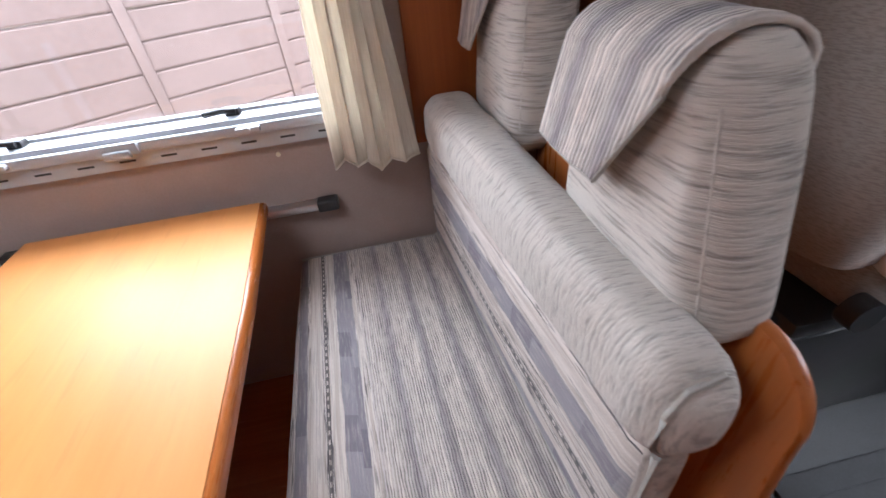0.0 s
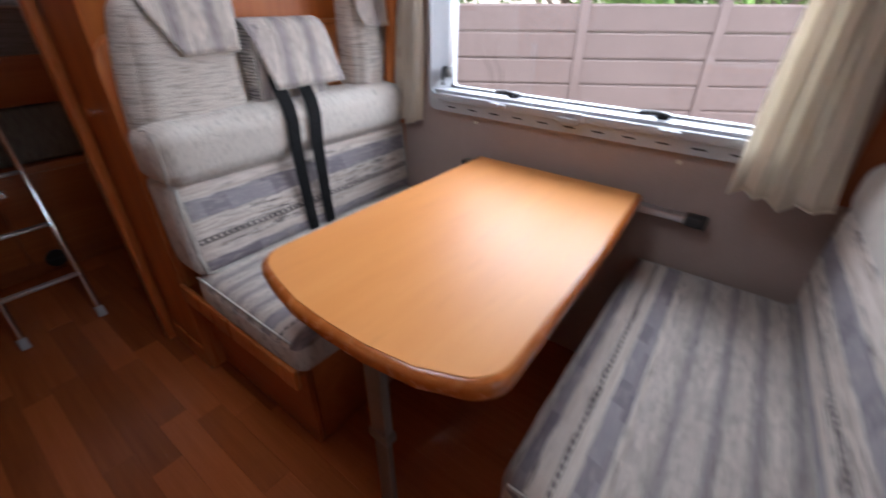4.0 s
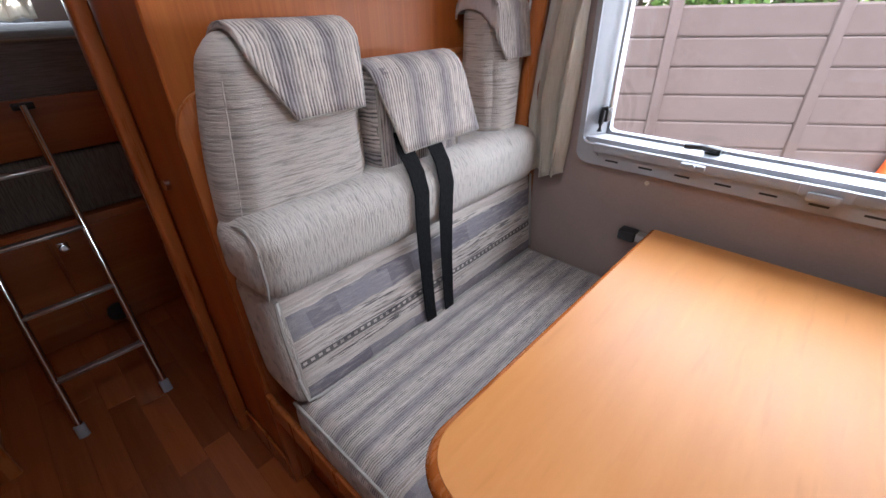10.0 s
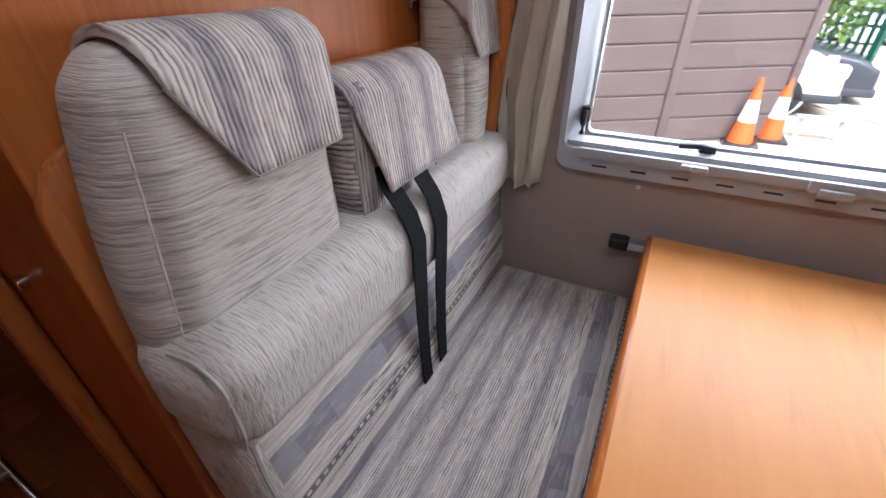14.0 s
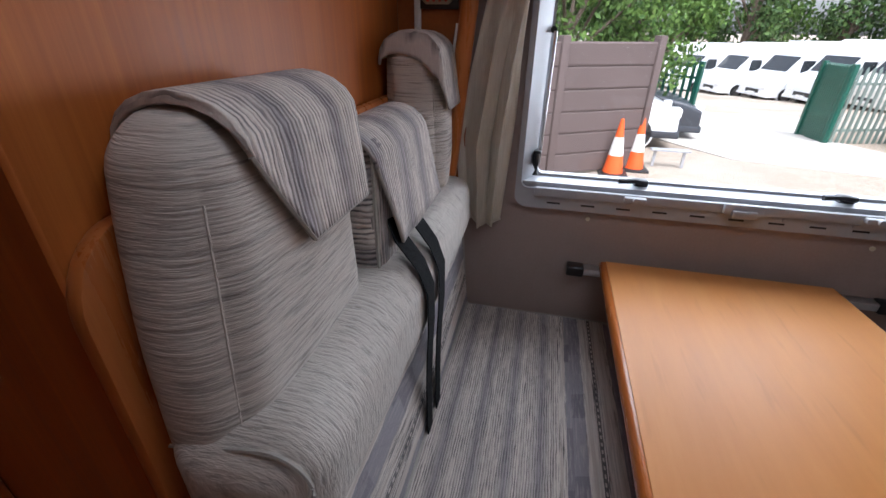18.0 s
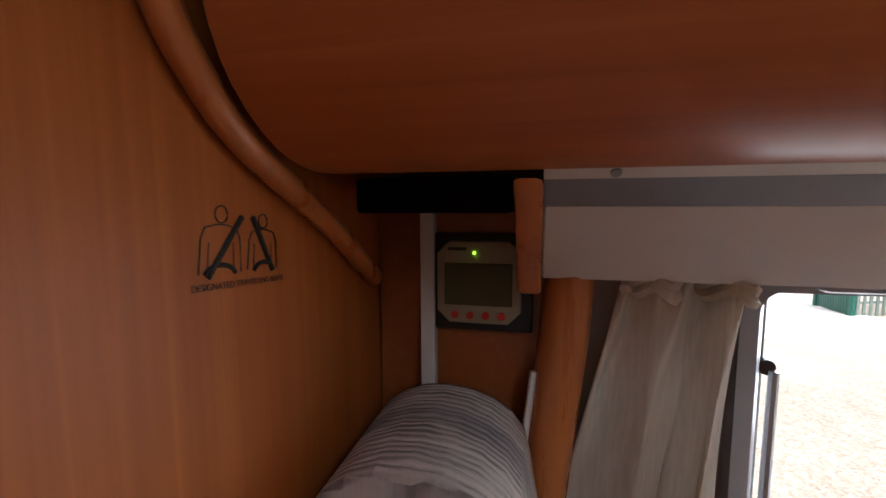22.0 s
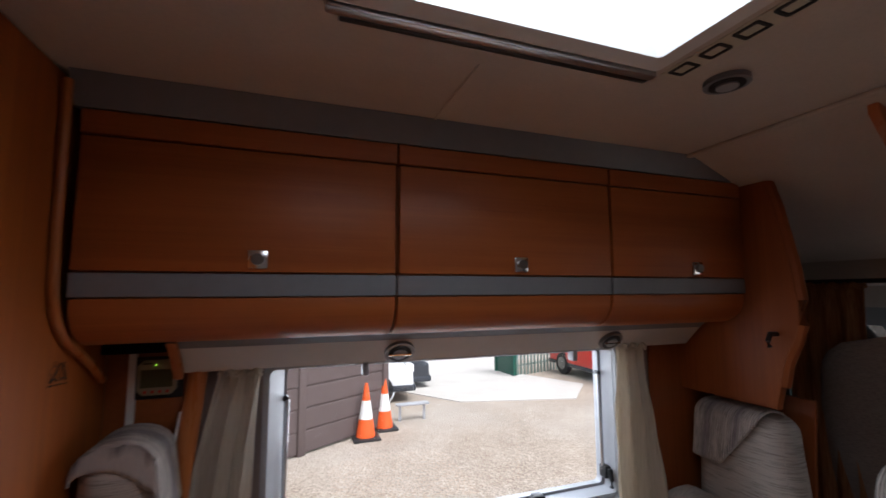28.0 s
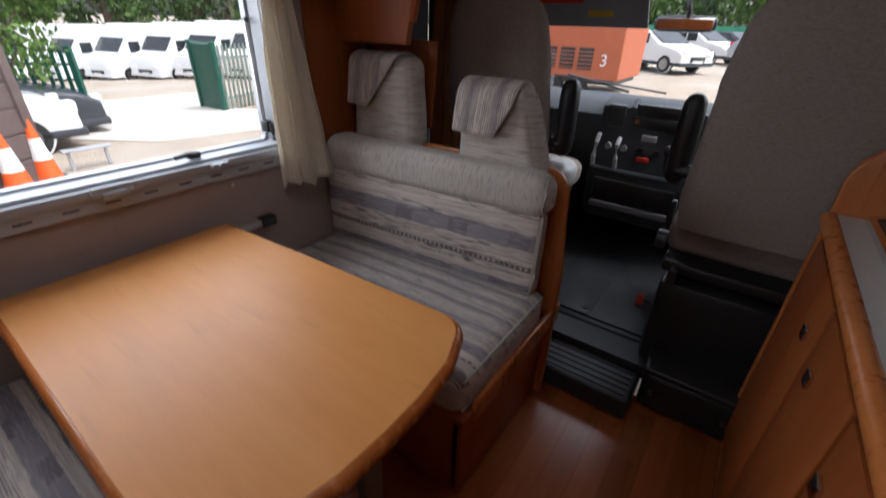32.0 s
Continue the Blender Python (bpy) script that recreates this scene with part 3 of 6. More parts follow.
# cove and grey strips at the ceiling
cove = prism([(-0.278, 1.940), (-0.258, 1.940), (-0.258, 1.999), (-0.305, 1.999)], "x", 0.012, 1.735)
struct("ceiling_trim", cove, GREY_BAND, "silver-grey strip between lockers and ceiling", "trim", False)

# wooden end panel between dinette and cab, with a stepped and rounded edge
endp = thing("end_panel", (1.76, -0.15, 0.0), "dark cherry wood panel between dinette and cab", "panel")
outline = [(0.0, 1.250), (-0.335, 1.250), (-0.352, 1.32), (-0.372, 1.40), (-0.398, 1.455), (-0.412, 1.50), (-0.414, 1.57), (-0.406, 1.66), (-0.392, 1.74), (-0.373, 1.845), (-0.350, 1.93), (-0.338, 1.997), (0.0, 1.997)]
part("board", prism(outline, "x", 1.742, 1.772, 0.006), W_DARK_SHADE, endp)
part("lower_board", prism([(-0.002, 0.0), (-0.10, 0.0), (-0.10, 0.90), (-0.31, 0.95), (-0.335, 1.26), (-0.002, 1.26)], "x", 1.915, 1.930, 0.004), W_DARK_SHADE, endp)
part("side_lining", box(1.60, 1.885, -0.014, -0.002, 0.80, 1.42, 0.003), W_DARK_SHADE, endp)
part("edge_moulding", tube([(1.757, y, z) for y, z in ((-0.338, 1.995), (-0.350, 1.93), (-0.373, 1.845), (-0.392, 1.74), (-0.406, 1.66), (-0.414, 1.57), (-0.412, 1.50), (-0.398, 1.455), (-0.372, 1.40), (-0.352, 1.32))], 0.016), W_DARK_SHADE, endp)
part("coat_hook", tube([(1.74, -0.352, 1.470), (1.712, -0.352, 1.472), (1.700, -0.352, 1.452), (1.706, -0.352, 1.435)], 0.007), BLACK_PL, endp)

# ---- cab shell ----
cab = bmesh.new()
box(2.06, 4.0, FAR, 0.0, 0.08, 0.14, bm=cab)
struct("cab_floor", cab, RUBBER, "black rubber covered cab floor", "floor", False)
cab = bmesh.new()
prism([(1.80, -0.06), (3.9, -0.06), (3.9, 0.98), (2.30, 0.98), (2.30, 1.60), (1.80, 1.60)], "y", 0.0, 0.04, bm=cab)
prism([(2.30, 1.48), (3.05, 1.40), (2.75, 1.70), (1.80, 1.99), (1.80, 1.60), (2.3, 1.60)], "y", 0.0, 0.04, bm=cab)
struct("cab_side_nearside", cab, DARK_PL, "dark cab door and pillar trim", "wall", False)
cab = bmesh.new()
prism([(2.10, -0.06), (3.9, -0.06), (3.9, 0.98), (2.60, 0.98), (2.60, 1.60), (2.10, 1.60)], "y", FAR - 0.04, FAR, bm=cab)
prism([(2.60, 1.48), (3.05, 1.40), (2.75, 1.70), (2.10, 1.99), (2.10, 1.60), (2.6, 1.60)], "y", FAR - 0.04, FAR, bm=cab)
struct("cab_side_offside", cab, DARK_PL, "dark cab door and pillar trim", "wall", False)
cab = bmesh.new()
box(3.55, 3.6, FAR, 0, 0.1, 0.90, bm=cab)
struct("bulkhead", cab, DARK_PL, "dark bulkhead under the windscreen", "wall", False)
beam = prism([(2.47, 1.72), (2.475, 1.632), (2.50, 1.612), (2.60, 1.550), (2.71, 1.525), (2.72, 1.535), (2.62, 1.72)], "y", FAR, 0.0, 0.004)
struct("cab_headlining", beam, CEIL_CLOTH, "beige cloth headlining above the windscreen", "ceiling")
header = prism([(2.71, 1.528), (2.80, 1.448), (2.87, 1.440), (2.87, 1.47), (2.74, 1.56)], "y", FAR, 0.0, 0.004)
struct("windscreen_header", header, GREY_PL, "grey trim panel over the windscreen", "trim")
struct("headlining_lip", tube([(2.22, -0.02, 1.630), (2.40, -0.12, 1.625), (2.468, -0.30, 1.626), (2.474, -0.6, 1.634), (2.474, -1.0, 1.640), (2.474, -1.6, 1.634), (2.40, -2.04, 1.625)], 0.013), WHITE_PL, "pale lip along the headlining", "trim")

# windscreen with pillars
scr = thing("window_2", (3.2, -1.03, 0.95), "large raked windscreen", "windscreen", kind="structure")
g = bmesh.new()
vs = [g.verts.new(p) for p in ((3.62, -0.06, 0.93), (3.62, FAR + 0.06, 0.93), (2.87, FAR + 0.12, 1.47), (2.87, -0.12, 1.47))]
g.faces.new(vs)
pane = part("pane", g, PANE, scr, "clear windscreen glass", False)
pane.visible_shadow = False
part("pillar", tube([(3.64, -0.05, 0.90), (2.82, -0.10, 1.54)], 0.045, 10), GREY_PL, scr, "pale grey pillar trim")
part("pillar", tube([(3.64, FAR + 0.05, 0.90), (2.82, FAR + 0.10, 1.54)], 0.045, 10), GREY_PL, scr, "pale grey pillar trim")
SMOKED = glass("smoked_cab_glass", (0.10, 0.125, 0.13))
cw = thing("window_5", (2.9, -0.02, 1.2), "smoked glass of the nearside cab door", "window", kind="structure")
pane = part("pane", prism([(2.30, 0.98), (3.72, 0.98), (3.02, 1.47), (2.30, 1.49)], "y", -0.006, -0.002), SMOKED, cw, "smoked glass", False)
part("seal", tube([(2.31, -0.012, 1.48), (2.31, -0.012, 0.985), (3.70, -0.012, 0.985)], 0.012), BLACK_PL, cw, "black rubber seal")
wiper = thing("windscreen_wiper", (3.6, -0.7, 0.95), "black windscreen wiper at rest", "wiper")
part("arm", tube([(3.66, -0.62, 0.95), (3.57, -0.45, 1.0), (3.50, -0.25, 1.04)], 0.008), BLACK_PL, wiper)
part("blade", tube([(3.64, -0.85, 0.965), (3.58, -0.50, 1.0), (3.52, -0.15, 1.03)], 0.006), BLACK_PL, wiper)

# ---- dinette window ----
win = thing("window_1", (0.92, 0.0, 0.86), "grey-framed hinged acrylic window over the table", "window", kind="structure")


def ring(o, i, y0, y1, r_o, r_i, bev=0.004):
    """A frame between two rounded rectangles (x0, x1, z0, z1)."""
    bm = bmesh.new()
    a, b = round_rect(*o, r_o), round_rect(*i, r_i)
    k = len(a)
    vs = [[bm.verts.new((p, y, q)) for p, q in src] for src, y in ((a, y0), (a, y1), (b, y1), (b, y0))]
    for j in range(k):
        for s in range(4):
            bm.faces.new((vs[s][j], vs[s][(j + 1) % k], vs[(s + 1) % 4][(j + 1) % k], vs[(s + 1) % 4][j]))
    bmesh.ops.recalc_face_normals(bm, faces=bm.faces)
    return bm


part("frame", ring((0.338, 1.492, 0.858, 1.424), (0.353, 1.444, 0.915, 1.400), -0.018, 0.0, 0.035, 0.02), GREY_PL, win)
part("reveal", prism([(0.347, -0.012), (0.353, -0.012), (0.387, 0.050), (0.387, 0.060), (0.347, 0.060)], "z", 0.905, 1.404), GREY_PL, win, "slanted grey reveal")
part("inner_frame", ring((0.346, 1.456, 0.900, 1.408), (0.352, 1.442, 0.930, 1.396), -0.004, 0.055, 0.02, 0.012), GREY_PL, win)
part("sash", ring((0.372, 1.456, 0.905, 1.408), (0.394, 1.434, 0.937, 1.388), 0.060, 0.085, 0.02, 0.015), GREY_PL, win, "pale grey sash rim of the pane")
p_ = part("pane", box(0.378, 1.450, 0.066, 0.070, 0.912, 1.402), PANE, win, "clear acrylic pane", False)
p_.visible_shadow = False
part("blind_rail", box(0.392, 1.436, -0.030, -0.016, 0.897, 0.922, 0.004), GREY_PL, win)
part("blind_cassette", box(0.390, 1.438, -0.034, -0.010, 1.402, 1.424, 0.005), GREY_PL, win)
for x in np.arange(0.43, 1.43, 0.093):
    part("vent_slot", box(x, x + 0.036, -0.0190, -0.0176, 0.874, 0.879), BLACK_PL, win, "dark slot")
for x in np.arange(0.40, 1.45, 0.155):
    part("screw_cap", rod((x, -0.0205, 0.887), (x, -0.0175, 0.887), 0.005, 10), GREY_PL, win)
for x in (0.655, 1.205):
    b_ = part("catch_plate", box(x - 0.028, x + 0.028, -0.044, -0.024, 0.905, 0.919, 0.004), GREY_PL, win)
    part("knob", rod((x, -0.052, 0.914), (x, -0.040, 0.914), 0.008, 12), GREY_PL, b_)
m_ = part("catch_bracket", box(0.868, 0.960, -0.042, -0.028, 0.898, 0.926, 0.004), GREY_PL, win, "pale grey blind catch")
part("tab", box(0.885, 0.943, -0.052, -0.040, 0.893, 0.912, 0.004), GREY_PL, m_)
for x in (0.676, 1.165):
    l_ = part("latch", box(x - 0.018, x + 0.018, 0.028, 0.058, 0.926, 0.947, 0.005), BLACK_PL, win, "black window latch")
    part("lever", tube([(x + 0.012, 0.022, 0.943), (x - 0.02, 0.018, 0.948), (x - 0.062, 0.018, 0.944)], 0.0075), BLACK_PL, l_)
for x, z in ((0.388, 0.992), (1.430, 0.986)):
    l_ = part("latch", box(x - 0.011, x + 0.011, 0.020, 0.055, z - 0.022, z + 0.018, 0.004), BLACK_PL, win, "black window latch")
    part("lever", tube([(x, 0.012, z + 0.012), (x, 0.006, z - 0.02), (x, 0.006, z - 0.045)], 0.008), BLACK_PL, l_)
    s_ = part("stay", tube([(x + (0.006 if x < 1 else -0.006), 0.040, 0.975), (x + (0.010 if x < 1 else -0.010), 0.046, 1.307)], 0.005), ALU, win, "metal window stay")
    part("stay_knob", rod((x + (0.004 if x < 1 else -0.004), 0.046, 1.310), (x + (0.004 if x < 1 else -0.004), 0.062, 1.310), 0.008), BLACK_PL, s_)
part("mask_catch", box(0.585, 0.602, -0.040, -0.008, 1.372, 1.404, 0.004), GREY_PL, win)
part("mask_catch", box(1.26, 1.277, -0.040, -0.008, 1.372, 1.404, 0.004), GREY_PL, win)

# rooflight in the ceiling
rl = thing("window_3", (0.70, -0.98, 2.0), "bright rooflight with white frame in the ceiling", "rooflight", kind="structure")


def ring_z(o, i, z0, z1, r_o, r_i):
    bm = bmesh.new()
    a, b = round_rect(*o, r_o), round_rect(*i, r_i)
    k = len(a)
    vs = [[bm.verts.new((p, q, z)) for p, q in src] for src, z in ((a, z0), (a, z1), (b, z1), (b, z0))]
    for j in range(k):
        for s in range(4):
            bm.faces.new((vs[s][j], vs[s][(j + 1) % k], vs[(s + 1) % 4][(j + 1) % k], vs[(s + 1) % 4][j]))
    bmesh.ops.recalc_face_normals(bm, faces=bm.faces)
    return bm


part("surround", ring_z((SKY[0] - 0.09, SKY[1] + 0.09, SKY[2] - 0.10, SKY[3] + 0.09), (SKY[0], SKY[1], SKY[2], SKY[3]), 1.985, 2.004, 0.06, 0.01), CEIL_CLOTH, rl, "beige moulded surround")
part("frame", ring_z((SKY[0], SKY[1], SKY[2], SKY[3]), (SKY[0] + 0.03, SKY[1] - 0.03, SKY[2] + 0.03, SKY[3] - 0.035), 1.978, 2.12, 0.01, 0.01), WHITE_PL, rl)
part("blind_track", box(SKY[0] + 0.03, SKY[1] + 0.012, SKY[3] + 0.030, SKY[3] + 0.044, 1.979, 1.986, 0.002), BLACK_PL, rl, "black slot of the blind")
part("blind_rail", box(SKY[0] + 0.01, SKY[1] + 0.005, SKY[3] + 0.004, SKY[3] + 0.022, 1.972, 1.986, 0.003), ALU, rl)
d_ = part("dome", box(SKY[0] + 0.005, SKY[1] - 0.005, SKY[2] + 0.005, SKY[3] - 0.005, 2.125, 2.135, 0.004), SMOKE, rl, "clear plastic dome pane")
part("crossbar", box(SKY[0] + 0.03, SKY[1] - 0.03, -1.00, -0.97, 2.05, 2.07, 0.004), WHITE_PL, rl)
part("warning_label", box(SKY[1] + 0.022, SKY[1] + 0.066, -1.22, -0.655, 1.983, 1.9848), IVORY, rl, "pale label with rows of small dark symbols")
for i in range(9):
    y = -0.665 - i * 0.058
    part("symbol", ring_z((SKY[1] + 0.027, SKY[1] + 0.060, y - 0.040, y), (SKY[1] + 0.033, SKY[1] + 0.054, y - 0.034, y - 0.006), 1.9815, 1.983, 0.006 if i % 2 else 0.003, 0.003), BLACK_INK, rl, "dark symbol")


# ---- overhead lockers ----
def overhead_locker(x0, x1, lock_x):
    t = thing("overhead_locker", ((x0 + x1) / 2, -0.15, 1.5), "dark cherry wood overhead locker with a square chrome push lock", "cupboard", "overhead lockers along the wall")
    body = prism([(-0.004, 1.525), (-0.16, 1.525), (-0.255, 1.62), (-0.255, 1.938), (-0.004, 1.938)], "x", x0 + 0.001, x1 - 0.001)
    part("carcass", body, W_LONG, t)
    d = part("door", box(x0 + 0.003, x1 - 0.003, -0.277, -0.258, 1.637, 1.888, 0.004, 2), W_LONG, t)
    k = part("push_lock", box(lock_x - 0.019, lock_x + 0.019, -0.283, -0.277, 1.644, 1.682, 0.003), CHROME, d, "square chrome push lock")
    part("button", rod((lock_x, -0.292, 1.663), (lock_x, -0.281, 1.663), 0.012, 16), DULL, k)
    part("top_rail", box(x0 + 0.001, x1 - 0.001, -0.277, -0.258, 1.891, 1.938, 0.002, 1), W_LONG, t)
    part("grey_strip", box(x0 + 0.0005, x1 - 0.0005, -0.274, -0.258, 1.588, 1.634, 0.002, 1), GREY_BAND, t, "silver-grey strip")
    roll = [(-0.176 - 0.093 * math.cos(radians(a)), 1.577 - 0.082 * math.sin(radians(a))) for a in range(0, 91, 9)]
    part("rounded_flap", prism([(-0.268, 1.586)] + roll + [(-0.150, 1.496), (-0.150, 1.586)], "x", x0 + 0.002, x1 - 0.002, 0.002, 1), W_LONG, t, "convex wood flap below the strip")
    return t


overhead_locker(0.022, 0.621, 0.333)
overhead_locker(0.623, 1.222, 0.937)
overhead_locker(1.224, 1.738, 1.532)

# moulded edge on the partition that follows the lockers
md = thing("edge_moulding", (0.01, -0.3, 1.7), "rounded cherry wood moulding on the partition", "moulding")
run = [(-0.300, 1.995), (-0.295, 1.80), (-0.291, 1.66), (-0.287, 1.605), (-0.276, 1.565), (-0.265, 1.545), (-0.242, 1.520), (-0.217, 1.502), (-0.176, 1.481), (-0.116, 1.450), (-0.070, 1.418), (-0.043, 1.403)]
fine = []
for (a, b), (c, d) in zip(run, run[1:]):
    fine += [(a + (c - a) * i / 4, b + (d - b) * i / 4) for i in range(4)]
fine.append(run[-1])
fine = [((fine[max(i - 1, 0)][0] + fine[i][0] + fine[min(i + 1, len(fine) - 1)][0]) / 3, (fine[max(i - 1, 0)][1] + fine[i][1] + fine[min(i + 1, len(fine) - 1)][1]) / 3) for i in range(len(fine))]
part("strip", tube([(0.010, y, z) for y, z in fine], 0.0084, 10), W_TRIM, md)

# pelmet with reading lights
pel = thing("pelmet", (0.92, -0.08, 1.42), "pale grey pelmet above the window", "pelmet")
part("face", prism([(-0.110, 1.472), (-0.050, 1.410), (-0.040, 1.410), (-0.040, 1.487), (-0.110, 1.487)], "x", 0.168, 1.735, 0.002, 1), PELMET, pel)
part("soffit", prism([(-0.136, 1.4945), (-0.110, 1.4725), (-0.110, 1.4825), (-0.122, 1.4945)], "x", 0.168, 1.735), GREY_BAND, pel, "grey strip along the top")
part("lip", prism([(-0.149, 1.4985), (-0.131, 1.4905), (-0.120, 1.4955), (-0.120, 1.504), (-0.149, 1.504)], "x", 0.168, 1.735), PELMET, pel, "pale lip with screws")
part("end_bracket", prism([(-0.158, 1.490), (-0.126, 1.472), (-0.068, 1.408)] + arc(-0.058, 1.407, 0.010, 200, 320, 4) + [(-0.034, 1.45), (-0.034, 1.490)], "x", 0.148, 0.168, 0.004), W_TRIM, pel, "rounded wooden end bracket")
part("screw", rod((0.212, -0.142, 1.4930), (0.212, -0.139, 1.4965), 0.0034, 12), DULL, pel)


def reading_light(x, y, z, name, label, down=False):
    t = thing(name, (x, y, z), label, "light", name + "s")
    axis = Vector((0, 0, -1)) if down else Vector((0, -0.719, -0.695))
    base = Vector((x, y, z))

    def disc(r, a, b, seg=24):
        return rod(base + axis * a, base + axis * b, r, seg)
    part("bezel", disc(0.040, 0.0, 0.010), DULL if not down else GREY_BAND, t, "metal ring")
    part("recess", disc(0.031, 0.008, 0.012), BLACK_PL, t)
    part("lens", disc(0.019, 0.010, 0.0155), GREY_PL, t)
    if not down:
        mid = base + axis * 0.014
        part("bracket", rod(mid - Vector((0.030, 0, 0)), mid + Vector((0.030, 0, 0)), 0.004, 8), CHROME, t)
    return t


reading_light(0.675, -0.0800, 1.4410, "reading_light", "round chrome reading light in the pelmet, off")
reading_light(1.372, -0.0800, 1.4410, "reading_light", "round chrome reading light in the pelmet, off")
reading_light(1.175, -0.658, 2.0, "ceiling_spot", "round grey recessed ceiling spot, off", True)

# ---- niche with the solar controller ----
pnl = thing("corner_panel", (0.1, -0.01, 1.2), "dark brown wood panel in the corner by the window", "panel")
part("board", box(0.003, 0.192, -0.012, -0.001, 0.50, 1.497), W_CROSS, pnl)
part("post", tube([(0.194, -0.030, 1.42), (0.189, -0.031, 1.35), (0.180, -0.032, 1.27), (0.170, -0.033, 1.16), (0.160, -0.034, 1.06), (0.150, -0.034, 0.96), (0.138, -0.032, 0.90)], 0.0225, 10), W_TRIM, pnl, "rounded wooden post")
# Added black block: draws the unlit recess under the locker as solid colour.
part("shadow_box", box(0.030, 0.147, -0.13, -0.012, 1.468, 1.494, 0.003), plain("matt_black_recess_shade", (0.006, 0.006, 0.006), 1.0, spec=0.05), pnl, "black block standing in for the deep shade under the locker")
part("white_edge", tube([(0.163, -0.040, 1.32), (0.156, -0.044, 1.26), (0.147, -0.048, 1.16), (0.139, -0.050, 1.06), (0.132, -0.050, 0.96)], 0.0035, 6), WHITE_PL, pnl, "white edging")
cb = thing("cable_trunking", (0.06, -0.015, 1.2), "white plastic cable trunking in the corner", "trunking")
part("channel", box(0.050, 0.065, -0.026, -0.012, 0.98, 1.470, 0.002), WHITE_PL, cb)
sc = thing("solar_controller", (0.12, -0.03, 1.36), "ivory solar charge display with lit green lamp and red buttons", "controller")
part("back_box", box(0.060, 0.161, -0.022, -0.012, 1.350, 1.447, 0.003), BLACK_PL, sc, "black mounting plate")
X0, X1, Z0, Z1 = 0.069, 0.150, 1.360, 1.440
c_ = 0.012
part("case", prism([(X0 + c_, Z0), (X1 - c_, Z0), (X1, Z0 + c_), (X1, Z1 - c_), (X1 - c_, Z1), (X0 + c_, Z1), (X0, Z1 - c_), (X0, Z0 + c_)], "y", -0.032, -0.022, 0.002), CASE_SHADED, sc)
part("display", box(0.077, 0.142, -0.0340, -0.0322, 1.378, 1.419, 0.001, 1), LCD, sc, "olive display")
for i in range(4):
    x = 0.0870 + i * 0.0150
    part("button", rod((x, -0.0350, 1.3685), (x, -0.0320, 1.3685), 0.0036, 12), RED_PL, sc, "red button")
part("lamp", rod((0.1060, -0.0350, 1.429), (0.1060, -0.032, 1.429), 0.0016, 10), LED, sc, "lit green lamp")
part("maker_mark", box(0.080, 0.098, -0.0326, -0.0321, 1.431, 1.434), BLACK_INK, sc)

# ---- sticker on the partition ----
stk = thing("seat_sticker", (0.001, -0.2, 1.42), "clear sticker with two belted figures and black lettering", "sticker")


TILT_S = Matrix.Translation((0, -0.2565, 1.431)) @ Matrix.Rotation(radians(-4.6), 4, "X")


def ink(pts, r):
    """A printed line; pts are metres along and above the sticker's base line."""
    return tube([TILT_S @ Vector((0.0004, y, z)) for y, z in pts], r, 5)


def figure(cy, z0, h, w):
    part("outline", ink(arc(cy, z0 + 0.86 * h, 0.125 * h, 0, 350, 20), 0.00042), BLACK_INK, stk)
    body = [(cy - 0.40 * w, z0), (cy - 0.37 * w, z0 + 0.50 * h), (cy - 0.30 * w, z0 + 0.66 * h), (cy - 0.10 * w, z0 + 0.71 * h), (cy + 0.10 * w, z0 + 0.71 * h), (cy + 0.30 * w, z0 + 0.66 * h), (cy + 0.37 * w, z0 + 0.50 * h), (cy + 0.40 * w, z0)]
    part("outline", ink(body, 0.00042), BLACK_INK, stk)
    for q in (-1, 1):
        part("outline", ink([(cy + q * 0.25 * w, z0 + 0.04 * h), (cy + q * 0.23 * w, z0 + 0.45 * h)], 0.0003), BLACK_INK, stk)


figure(0.0200, 0.0085, 0.0365, 0.0385)
figure(0.0545, 0.0090, 0.0335, 0.0340)
for a, b in (((0.0105, 0.0065), (0.0355, 0.0395)), ((0.0445, 0.0400), (0.0640, 0.0075))):
    part("belt_bar", ink([a, b], 0.0017), BLACK_INK, stk, "thick black belt line")
for cy, w in ((0.0195, 0.0115), (0.0555, 0.0095)):
    part("lap_bar", ink(arc(cy, 0.0065, w, 15, 165, 8, 0.0065), 0.0015), BLACK_INK, stk, "thick black lap belt line")


def lettering(text, size, m, mat, parent, depth=0.0003):
    cu = bpy.data.curves.new("words", "FONT")
    cu.body, cu.size, cu.extrude, cu.align_x = text, size, depth, "LEFT"
    tmp = bpy.data.objects.new("words", cu)
    scene.collection.objects.link(tmp)
    bpy.context.view_layer.update()
    me = bpy.data.meshes.new_from_object(tmp.evaluated_get(bpy.context.evaluated_depsgraph_get()))
    bpy.data.objects.remove(tmp)
    bm = bmesh.new()
    bm.from_mesh(me)
    bpy.data.meshes.remove(me)
    w = max(v.co.x for v in bm.verts)
    bmesh.ops.transform(bm, matrix=m(w), verts=bm.verts)
    return part("lettering", bm, mat, parent, "small black capitals", False)


lettering("DESIGNATED TRAVELLING SEATS", 0.0052, lambda w: TILT_S @ Matrix.Translation((0.0004, 0.0, 0.0)) @ pose(0, 0, 0, 90, 0, 90) @ Matrix.Diagonal((0.0755 / w, 1.0, 1, 1)), BLACK_INK, stk, 0.0001)

